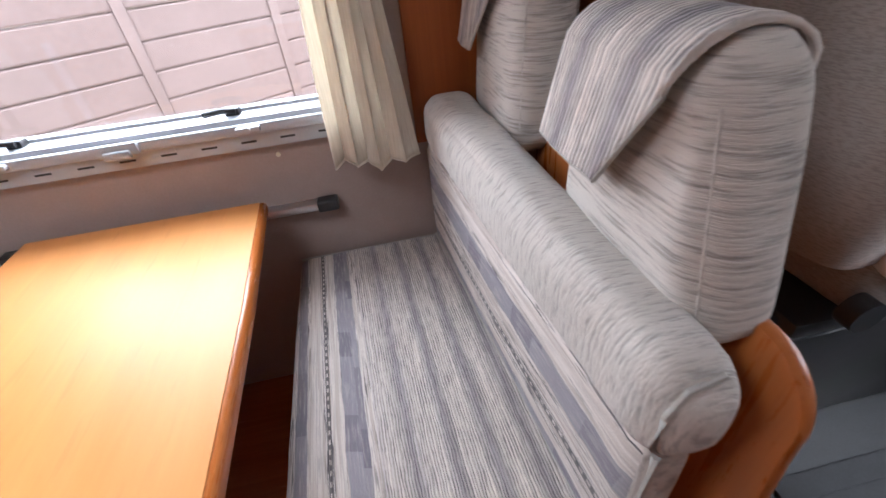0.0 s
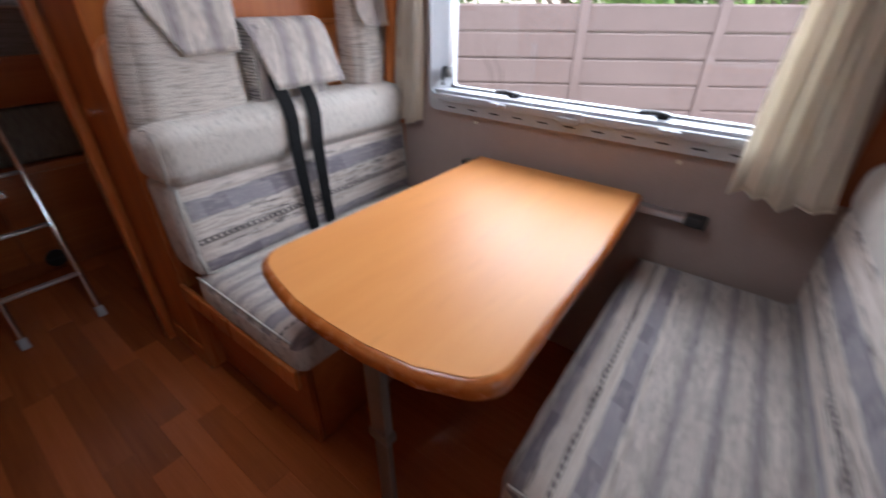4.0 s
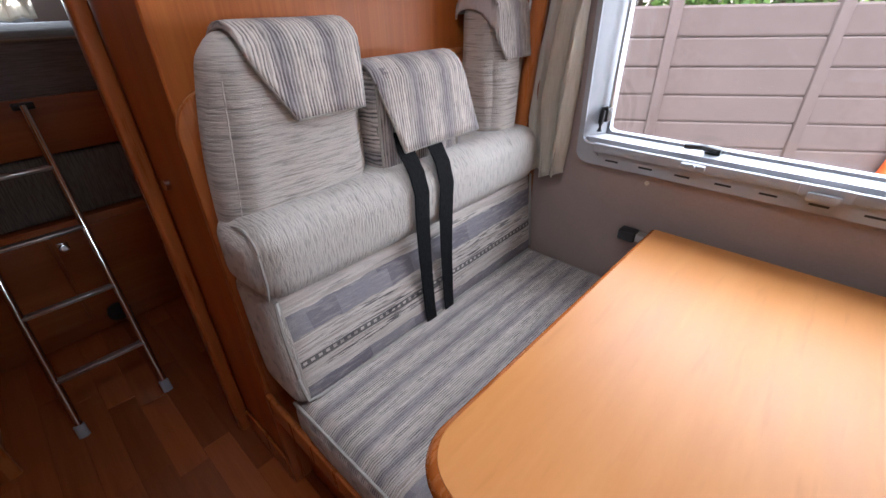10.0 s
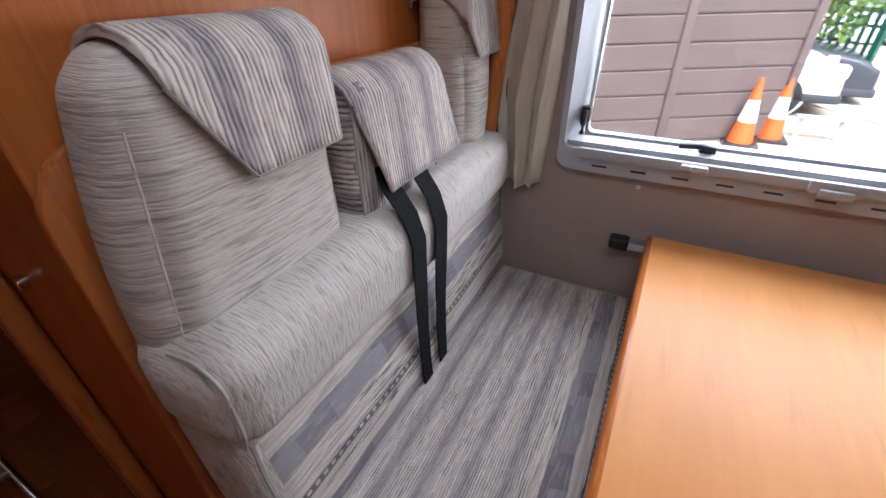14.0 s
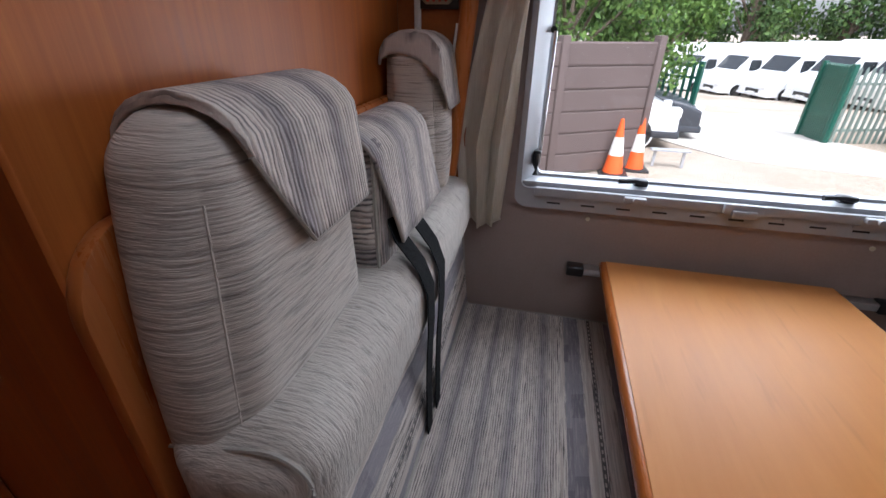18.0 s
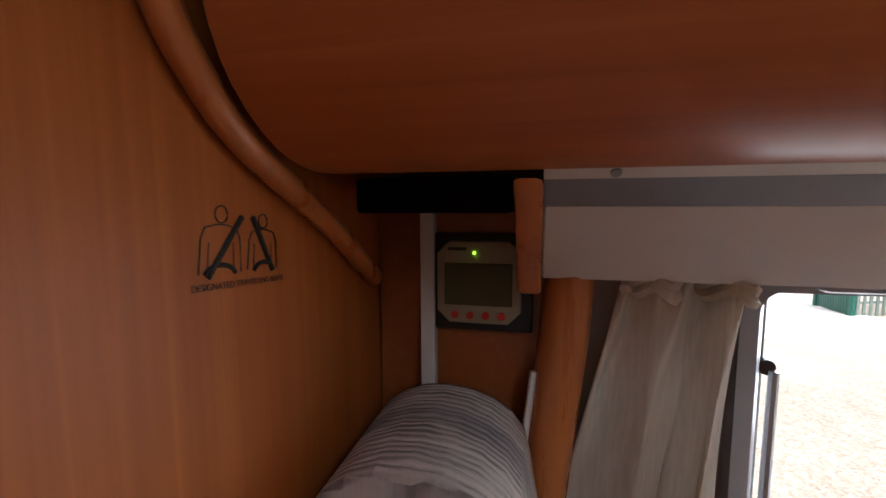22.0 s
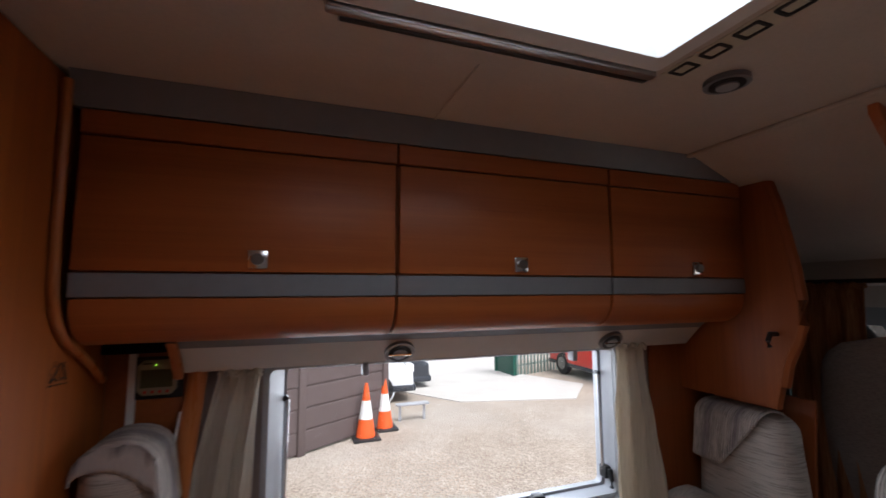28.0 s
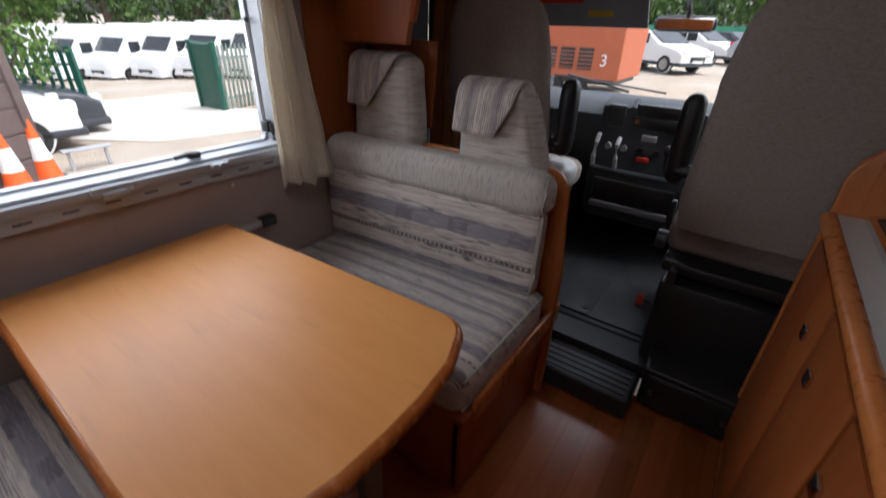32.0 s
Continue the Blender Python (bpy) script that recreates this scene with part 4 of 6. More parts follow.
# ---- two white alarm units on the partition ----
def wall_unit(y, z, label, hw, hh):
    t = thing("alarm_unit", (0.01, y, z), label, "alarm", "white units on the partition")
    part("case", prism(round_rect(y - hw, y + hw, z - hh, z + hh, 0.038, 8), "x", 0.001, 0.040, 0.009, 3), WHITE_PL, t)
    for dy, dz in ((0, 0.0), (-0.02, -0.03), (0.02, 0.03), (-0.022, 0.0), (0.022, -0.03)):
        part("mark", rod((0.0402, y + dy, z + dz), (0.0412, y + dy, z + dz), 0.0035, 8), GREY_BAND, t)
    part("lens", rod((0.040, y, z), (0.0425, y, z), 0.018, 20), IVORY, t)
    return t


wall_unit(-0.722, 1.718, "white oval alarm unit with small printed marks", 0.060, 0.039)
wall_unit(-0.712, 1.848, "white oval alarm unit below the ceiling", 0.062, 0.062)

# ---- forward-facing bench ----
WB = thing("bench", (0.33, -0.47, 0), "dinette bench base with cherry wood front and end", "bench", "dinette benches")
part("end_panel", box(0.02, 0.60, -0.900, -0.882, 0.0, 0.385, 0.004), W_LONG, WB)
part("front_panel", box(0.582, 0.600, -0.880, -0.004, 0.0, 0.36, 0.003), W_LONG, WB)
part("retaining_rail", box(0.02, 0.655, -0.962, -0.945, 0.335, 0.405, 0.006, 3), W_TRIM, WB, "raised wooden lip along the cushion")
part("seat_board", box(0.02, 0.64, -0.945, -0.004, 0.36, 0.38, 0.003), W_LONG, WB)
back = [(-0.955, 0.002), (-0.955, 1.06)] + [(y, z) for y, z in arc(-0.885, 1.065, 0.07, 180, 90, 8, 0.085)] + [(-0.004, 1.150), (-0.004, 0.002)]
part("back_board", prism(back, "x", 0.002, 0.022, 0.005), W_TRIM, WB, "light wood back board with a rounded corner")
part("top_lip", tube([(0.014, -0.87, 1.152), (0.014, -0.004, 1.152)], 0.012), W_TRIM, WB)


def seat_cushion(x0, x1, y0, y1, z0, z1, mat_a, label, seed, shear=0.0):
    t = thing("seat_cushion", ((x0 + x1) / 2, (y0 + y1) / 2, z0), label, "cushion", "dinette cushions")
    lo, hi = min(x0, x1), max(x0, x1)
    slant = lambda p: (p[0] - shear * p[1] * (hi - p[0]) / (hi - lo), p[1], p[2])
    ob = part("pad", cushion((lo, y0, z0), (hi, y1, z1), 0.035, 0.008, 20, 0.003, seed, slant), mat_a, t)
    ob.data.materials.append(SLUB_V)
    for f in ob.data.polygons:
        if f.center.z < z1 - 0.030 and abs(f.normal.z) < 0.6:
            f.material_index = 1
    e = 0.022
    part("piping", tube([slant((lo + e + (hi - lo - 2 * e) * i / 8, y0 + 0.003, z1 - 0.012)) for i in range(9)], 0.0042, 6), PIPING, t)
    part("piping", tube([slant((lo + e + (hi - lo - 2 * e) * i / 8, y0 + 0.003, z0 + 0.016)) for i in range(9)], 0.0042, 6), PIPING, t)
    part("piping", tube([slant((lo + 0.006, y1 - 0.012, z1 - 0.010)), slant((hi - 0.006, y1 - 0.012, z1 - 0.010))], 0.004, 6), PIPING, t)
    return t


seat_cushion(0.155, 0.675, -0.950, -0.006, 0.380, 0.503, SEAT, "grey and cream striped seat cushion with piping", 1)

lb = thing("back_cushion", (0.12, -0.47, 0.5), "patterned grey and cream lower back cushion", "cushion", "dinette cushions")
ob = part("pad", cushion((0.026, -0.950, 0.497), (0.190, -0.008, 0.790), 0.03, 0.006, 18, 0.002, 2, lambda p: (p.x + 0.030 * (0.78 - p.z) / 0.28, p.y, p.z)), SLUB_V, lb)
ob.data.materials.append(BACK_BAND)
for f in ob.data.polygons:
    if f.normal.x > 0.55 and -0.925 < f.center.y:
        f.material_index = 1
part("piping", tube([(0.186, -0.930, 0.775), (0.190, -0.934, 0.70), (0.205, -0.934, 0.58), (0.214, -0.928, 0.512), (0.218, -0.90, 0.506), (0.218, -0.03, 0.506)], 0.005, 6), PIPING, lb)
part("piping", tube([(0.190, -0.02, 0.78), (0.212, -0.02, 0.515)], 0.004, 6), PIPING, lb)

rl_ = thing("roll_cushion", (0.13, -0.47, 0.8), "oatmeal woven lumbar roll cushion", "cushion", "dinette cushions")
part("pad", cushion((0.026, -0.955, 0.772), (0.216, -0.010, 0.943), 0.052, 0.008, 22, 0.004, 3), SLUB_V, rl_)
part("end_seam", tube([(0.040, -0.942, 0.905)] + [(x, -0.945, z) for x, z in arc(0.165, 0.892, 0.045, 100, -20, 8)] + [(0.209, -0.945, 0.83), (0.196, -0.944, 0.792)], 0.0024, 6), PIPING, rl_)


def back_pad(x0, x1, y0, y1, z0, z1, label, seed, lean, narrow):
    t = thing("headrest_cushion", ((x0 + x1) / 2, (y0 + y1) / 2, z0), label, "cushion", "upper back cushions")
    def shape(p):
        s = max(0.0, (p.z - z0) / (z1 - z0))
        return (p.x - lean * s ** 1.3, y1 + (p.y - y1) * (1 - narrow * s), p.z)
    part("pad", cushion((x0, y0, z0), (x1, y1, z1), 0.05, 0.012, 22, 0.005, seed, shape), SLUB, t)
    part("seam", tube([shape(Vector((x1 - 0.0155, y0 + 0.0155, z0 + (z1 - z0) * q))) for q in (0.16, 0.2, 0.4, 0.6, 0.75, 0.82)], 0.0014, 6), SLUB_V, t)
    return t


back_pad(0.012, 0.138, -0.948, -0.622, 0.862, 1.240, "oatmeal woven upper back cushion at the aisle", 4, 0.006, 0.16)
back_pad(0.028, 0.160, -0.205, -0.052, 0.900, 1.288, "oatmeal woven upper back cushion by the window", 5, 0.008, 0.12)
mid = thing("belt_housing", (0.1, -0.50, 0.94), "narrow upholstered seat belt housing between the cushions", "headrest")
part("pad", cushion((0.046, -0.606, 0.905), (0.158, -0.345, 1.162), 0.022, 0.006, 14, 0.002, 6), HOUSING, mid)
ob = [o for o in bpy.data.objects if o.parent == mid][0]
ob.data.materials.append(HOUSING_SIDE)
for f in ob.data.polygons:
    if abs(f.normal.y) > 0.7:
        f.material_index = 1
part("piping", tube([(0.154, -0.602, 0.935), (0.154, -0.602, 1.148)], 0.003, 6), PIPING, mid)
part("piping", tube([(0.154, -0.349, 0.935), (0.154, -0.349, 1.148)], 0.003, 6), PIPING, mid)


def cover(path, y0, y1, label, mat, wave=0.004, thick=0.006, edge=-9.0):
    """A cloth draped over a cushion's top with a tapering flap in front; past the edge it falls down the cushion's side."""
    t = thing("headrest_cover", (path[0][0], -0.5, path[0][1]), label, "cover", "headrest covers")
    k, m = len(path), 22
    bm = bmesh.new()
    grid = []
    for i, (x, z) in enumerate(path):
        s = i / (k - 1)
        a, b = y0(s), y1(s)
        row = []
        for j in range(m + 1):
            y = a + (b - a) * j / m
            w = wave * noise.noise((y * 14, z * 6, x * 5 + y0(0) * 9)) * (0.3 + s)
            fall = max(0.0, edge - y)
            row.append(bm.verts.new((x + w, y + 0.92 * fall, z + w * 0.5 - fall)))
        grid.append(row)
    for p, q in zip(grid, grid[1:]):
        for j in range(m):
            bm.faces.new((p[j], p[j + 1], q[j + 1], q[j]))
    run_ = [0.0]
    for (xa, za), (xb_, zb_) in zip(path, path[1:]):
        run_.append(run_[-1] + math.hypot(xb_ - xa, zb_ - za))
    uv = bm.loops.layers.uv.new("cloth")
    spot = {v: (v.co.y, run_[i]) for i, row in enumerate(grid) for v in row}
    for f in bm.faces:
        for lp in f.loops:
            lp[uv].uv = spot[lp.vert]
    bmesh.ops.recalc_face_normals(bm, faces=bm.faces)
    rim = [[v.co.copy() for v in grid[-1]], [row[0].co.copy() for row in grid[11:]], [row[-1].co.copy() for row in grid[11:]]]
    ob = part("cloth", bm, mat, t)
    md_ = ob.modifiers.new("thickness", "SOLIDIFY")
    md_.thickness, md_.offset = thick, 0.0
    for line in rim:
        part("hem", tube(line, 0.0034, 6), PIPING, t, "stitched hem")
    return t


def drape(xb, xt, xf, zb, zt, zf, k=10):
    """Path over a rounded top: from behind at zb, over zt, down the front to zf."""
    r = (xt - xb) / 2
    top = [(xb + r - r * math.cos(radians(180 * i / k)), zt - 0.05 + 0.05 * math.sin(radians(180 * i / k))) for i in range(k + 1)]
    return [(xb, zb)] + top + [(xt + (xf - xt) * i / 7, zt - 0.05 + (zf - zt + 0.05) * i / 7) for i in range(1, 8)]


def lerp3(a, b, c, at=0.55):
    return lambda s: a + (b - a) * min(s / at, 1) + (c - b) * max(0, (s - at) / (1 - at))


cover(drape(0.004, 0.146, 0.158, 1.19, 1.257, 1.098), lerp3(-0.868, -0.864, -0.792), lerp3(-0.628, -0.628, -0.640), "striped grey cloth cover draped over the aisle cushion", COVER, edge=-0.858)
cover(drape(0.040, 0.162, 0.182, 1.09, 1.175, 0.984), lerp3(-0.612, -0.610, -0.558), lerp3(-0.340, -0.336, -0.295), "striped grey cloth cover hanging over the belts", COVER)
cover(drape(0.015, 0.156, 0.176, 1.245, 1.303, 1.142), lerp3(-0.200, -0.256, -0.164, 0.5), lerp3(-0.050, -0.050, -0.054), "striped grey cloth cover on the window cushion", COVER, edge=-0.188)

sb = thing("seat_belts", (0.2, -0.5, 0.5), "pair of black seat belts hanging to the seat", "seat belt")
for ya, yb in (((-0.570, -0.586, -0.556), (-0.522, -0.542, -0.520)), ((-0.476, -0.506, -0.482), (-0.428, -0.458, -0.448))):
    edge = lambda q: (lambda r: q[0] + (q[1] - q[0]) * r / 0.5 if r < 0.5 else q[1] + (q[2] - q[1]) * (r - 0.5) / 0.5)
    part("belt", strap([(0.150, 1.05), (0.172, 0.99), (0.212, 0.940), (0.231, 0.895), (0.233, 0.82), (0.228, 0.74), (0.225, 0.66), (0.224, 0.56), (0.224, 0.504)], edge(ya), edge(yb), 0.0025), BELT, sb)

# ---- table ----
tb = thing("dinette_table", (0.91, -0.5, 0.0), "honey-coloured wooden dinette table with rounded darker edge", "table")
near = arc(1.146, -0.890, 0.079, 4, -66, 8) + [(1.10, -0.993), (1.00, -1.006), (0.90, -1.008), (0.80, -1.003), (0.71, -0.985)] + arc(0.672, -0.888, 0.083, -108, -180, 8)
outline = [(0.600, -0.042), (1.183, -0.042), (1.209, -0.45)] + near
part("top", prism(outline, "z", 0.686, 0.7285, 0.017, 5), W_EDGE, tb, "dark rounded wooden edge")
inn = []
cx_, cy_ = 0.91, -0.5
for x, y in outline:
    inn.append((cx_ + (x - cx_) * (1 - 0.013 / 0.30), cy_ + (y - cy_) * (1 - 0.012 / 0.48)))
part("surface", prism(inn, "z", 0.715, 0.7300, 0.0008, 1), W_TABLE, tb, "honey-coloured laminate surface")
leg = part("leg", box(0.900, 0.950, -0.930, -0.905, 0.35, 0.695, 0.004), LEG_GREY, tb, "grey-brown folding table leg")
part("lower_leg", box(0.903, 0.947, -0.927, -0.908, 0.012, 0.36, 0.004), LEG_GREY, leg)
part("hinge", box(0.895, 0.955, -0.934, -0.901, 0.335, 0.365, 0.004), LEG_GREY, leg)
part("foot", box(0.898, 0.952, -0.934, -0.900, 0.0, 0.016, 0.005), BLACK_PL, leg)
part("cross_beam", box(0.64, 1.16, -0.93, -0.89, 0.672, 0.698, 0.003), W_EDGE, tb)
rail = thing("table_wall_rail", (0.94, -0.02, 0.67), "aluminium wall rail with black end stops under the window", "rail")
part("bar", box(0.56, 1.31, -0.034, -0.001, 0.664, 0.686, 0.003), ALU, rail)
for a, b in ((0.512, 0.562), (1.305, 1.362)):
    part("end_stop", box(a, b, -0.040, -0.001, 0.659, 0.691, 0.006, 3), BLACK_PL, rail, "black plastic end stop")
for x, z in ((1.245, 0.828), (0.55, 0.832)):
    st = thing("screw_cap", (x, -0.003, z), "small beige screw cap on the wall", "screw cap", "wall screw caps")
    part("cap", rod((x, -0.005, z), (x, -0.0005, z), 0.006, 10), IVORY, st)

# ---- rear-facing bench ----
WR = thing("bench", (1.5, -0.47, 0), "dinette bench base with cherry wood end and tall back frame", "bench", "dinette benches")
part("end_panel", box(1.27, 1.86, -0.925, -0.907, 0.0, 0.385, 0.004), W_LONG, WR)
part("front_panel", box(1.270, 1.288, -0.885, -0.004, 0.0, 0.36, 0.003), W_LONG, WR)
part("seat_board", box(1.235, 1.86, -0.945, -0.004, 0.36, 0.38, 0.003), W_LONG, WR)
part("retaining_rail", box(1.290, 1.890, -0.952, -0.934, 0.335, 0.412, 0.008, 3), W_TRIM, WR, "raised wooden lip along the cushion")
back = [(-0.957, 0.002), (-0.957, 0.56), (-0.935, 0.80)] + [(y, z) for y, z in arc(-0.862, 0.835, 0.072, 175, 90, 8, 0.085)] + [(-0.004, 0.920), (-0.004, 0.002)]
part("back_board", prism(back, "x", 1.816, 1.836, 0.006), W_TRIM, WR, "light wood back board with a rounded corner")
seat_cushion(1.205, 1.775, -0.930, -0.006, 0.380, 0.510, SEAT_R, "grey and cream striped seat cushion facing the rear", 7, 0.03)
lb = thing("back_cushion", (1.75, -0.47, 0.5), "patterned grey and cream lower back cushion facing the rear", "cushion", "dinette cushions")
ob = part("pad", cushion((1.618, -0.900, 0.500), (1.73, -0.008, 0.812), 0.028, 0.006, 18, 0.002, 8, lambda p: (p.x - 0.09 * p.y * (1.80 - p.x) / 0.18, p.y, p.z)), SLUB_V, lb)
ob.data.materials.append(BACK_BAND)
for f in ob.data.polygons:
    if f.normal.x < -0.55 and -0.888 < f.center.y:
        f.material_index = 1
part("piping", tube([(1.712, -0.899, 0.80), (1.710, -0.901, 0.60), (1.704, -0.895, 0.520), (1.620, -0.03, 0.514)], 0.005, 6), PIPING, lb)
rl_ = thing("roll_cushion", (1.76, -0.47, 0.8), "oatmeal woven lumbar roll cushion facing the rear", "cushion", "dinette cushions")
part("pad", cushion((1.616, -0.908, 0.792), (1.752, -0.010, 0.928), 0.045, 0.008, 20, 0.004, 9, lambda p: (p.x - 0.080 * p.y * (1.84 - p.x) / 0.22, p.y, p.z)), SLUB_V, rl_)
part("end_seam", tube([(1.715, -0.898, 0.804), (1.699, -0.902, 0.828), (1.698, -0.902, 0.882), (1.716, -0.899, 0.912), (1.75, -0.897, 0.919)], 0.0035, 6), PIPING, rl_)


def back_pad_r(y0, y1, z0, z1, label, seed, narrow):
    t = thing("headrest_cushion", (1.85, (y0 + y1) / 2, z0), label, "cushion", "upper back cushions")
    def shape(p):
        s = max(0.0, (p.z - z0) / (z1 - z0))
        return (p.x + 0.022 * s, y1 + (p.y - y1) * (1 - narrow * s), p.z)
    part("pad", cushion((1.748, y0, z0), (1.862, y1, z1), 0.045, 0.010, 18, 0.005, seed, shape), SLUB, t)
    part("seam", tube([shape(Vector((1.7605, y0 + 0.0125, z0 + (z1 - z0) * q))) for q in (0.15, 0.3, 0.55, 0.75, 0.83)], 0.0016, 6), SLUB_V, t)
    return t


back_pad_r(-0.866, -0.545, 0.876, 1.156, "oatmeal woven upper back cushion at the aisle facing the rear", 10, 0.31)
back_pad_r(-0.356, -0.040, 0.880, 1.208, "oatmeal woven upper back cushion by the window facing the rear", 11, 0.10)


def flip(path):
    return [(1.922 - x, z) for x, z in path]


cover(flip(drape(0.030, 0.178, 0.206, 1.06, 1.168, 1.014)), lerp3(-0.742, -0.756, -0.698), lerp3(-0.545, -0.545, -0.550), "striped lilac grey cover on the aisle cushion facing the rear", COVER, edge=-0.745)
cover(flip(drape(0.030, 0.178, 0.206, 1.08, 1.222, 1.046)), lerp3(-0.275, -0.268, -0.165), lerp3(-0.060, -0.060, -0.068), "striped lilac grey cover on the window cushion facing the rear", COVER)


# ---- curtains ----
def curtain(name, edges, y, z_top, z_bot, folds, depth, mat, label, axis="x", lean=0.0):
    """A gathered cloth; edges are rows of (share of the drop, one side, other side)."""
    mid_ = (edges[-1][1] + edges[-1][2]) / 2
    t = thing(name, (mid_ if axis == "x" else y, y if axis == "x" else mid_, z_bot), label, "curtain")
    bm = bmesh.new()
    rows, n = 36, folds * 18
    grid = []
    ss, aa, bb = zip(*edges)
    for i in range(rows + 1):
        s = i / rows
        z = z_top + (z_bot - z_top) * s
        a, b = float(np.interp(s, ss, aa)), float(np.interp(s, ss, bb))
        row = []
        for j in range(n + 1):
            u = j / n
            ph = u * folds * 2 * math.pi + 1.1 * math.sin(1.8 * s + u * 4 + folds) + 0.5 * s
            amp = depth * (0.55 + 0.6 * min(1, s * 2.5)) * (0.8 + 0.5 * noise.noise((u * 4, s * 1.5, folds)))
            wave = math.sin(ph)
            off = amp * math.copysign(abs(wave) ** 1.1, wave) + 0.010 * noise.noise((u * 5, s * 4, 2.0))
            head = 0.006 * math.sin(ph * 3) * max(0, 1 - s * 8)
            p = a + (b - a) * u + 0.25 * depth * math.sin(ph * 2) * min(1, s * 3)
            zz = z + (0.008 * math.sin(u * 9) + 0.006 * math.sin(ph)) * s
            off -= lean * s * (0.4 + 0.6 * u)
            row.append(bm.verts.new((p, y + off + head, zz) if axis == "x" else (y + off + head, p, zz)))
        grid.append(row)
    for p, q in zip(grid, grid[1:]):
        for j in range(n):
            bm.faces.new((p[j], p[j + 1], q[j + 1], q[j]))
    hem = [v.co.copy() for v in grid[-1]]
    bmesh.ops.recalc_face_normals(bm, faces=bm.faces)
    ob = part("cloth", bm, mat, t)
    md_ = ob.modifiers.new("thickness", "SOLIDIFY")
    md_.thickness = 0.0025
    part("hem", tube(hem, 0.0028, 6), mat, t, "stitched hem")
    hd = bmesh.new()
    lo_, hi_ = edges[0][1:]
    for k in range(2):
        pts = []
        for j in range(41):
            u = j / 40
            ph = u * folds * 2 * math.pi + 0.8 * math.sin(u * 5)
            p = lo_ + (hi_ - lo_) * u
            o = y + depth * 0.8 * math.sin(ph) - 0.004
            z = z_top - 0.012 + 0.009 * k + 0.005 * math.sin(ph * 2 + k)
            pts.append((p, o, z) if axis == "x" else (o, p, z))
        tube(pts, 0.0055, 6, hd)
    part("gathered_heading", hd, mat, t)
    return t


curtain("window_curtain", [(0, 0.240, 0.334), (0.3, 0.196, 0.320), (0.62, 0.160, 0.314), (0.9, 0.186, 0.306), (1, 0.200, 0.302)], -0.032, 1.412, 0.800, 2, 0.021, CURTAIN, "cream gathered curtain beside the window")
curtain("window_curtain", [(0, 1.425, 1.530), (0.3, 1.405, 1.548), (0.7, 1.392, 1.575), (1, 1.388, 1.592)], -0.052, 1.420, 0.800, 3, 0.018, CURTAIN, "cream gathered curtain beside the window near the cab", lean=0.055)
curtain("cab_curtain", [(0, -0.35, -0.105), (0.4, -0.335, -0.10), (1, -0.335, -0.09)], 2.20, 1.62, 0.55, 4, 0.020, CAB_CURTAIN, "brown striped cab curtain drawn back to the pillar", axis="y")

ck = thing("curtain_track", (2.29, -0.2, 1.64), "slim dark curtain track over the cab door", "track")
part("rail", tube([(2.20, -0.42, 1.628), (2.20, -0.002, 1.628)], 0.008, 8), BLACK_PL, ck)

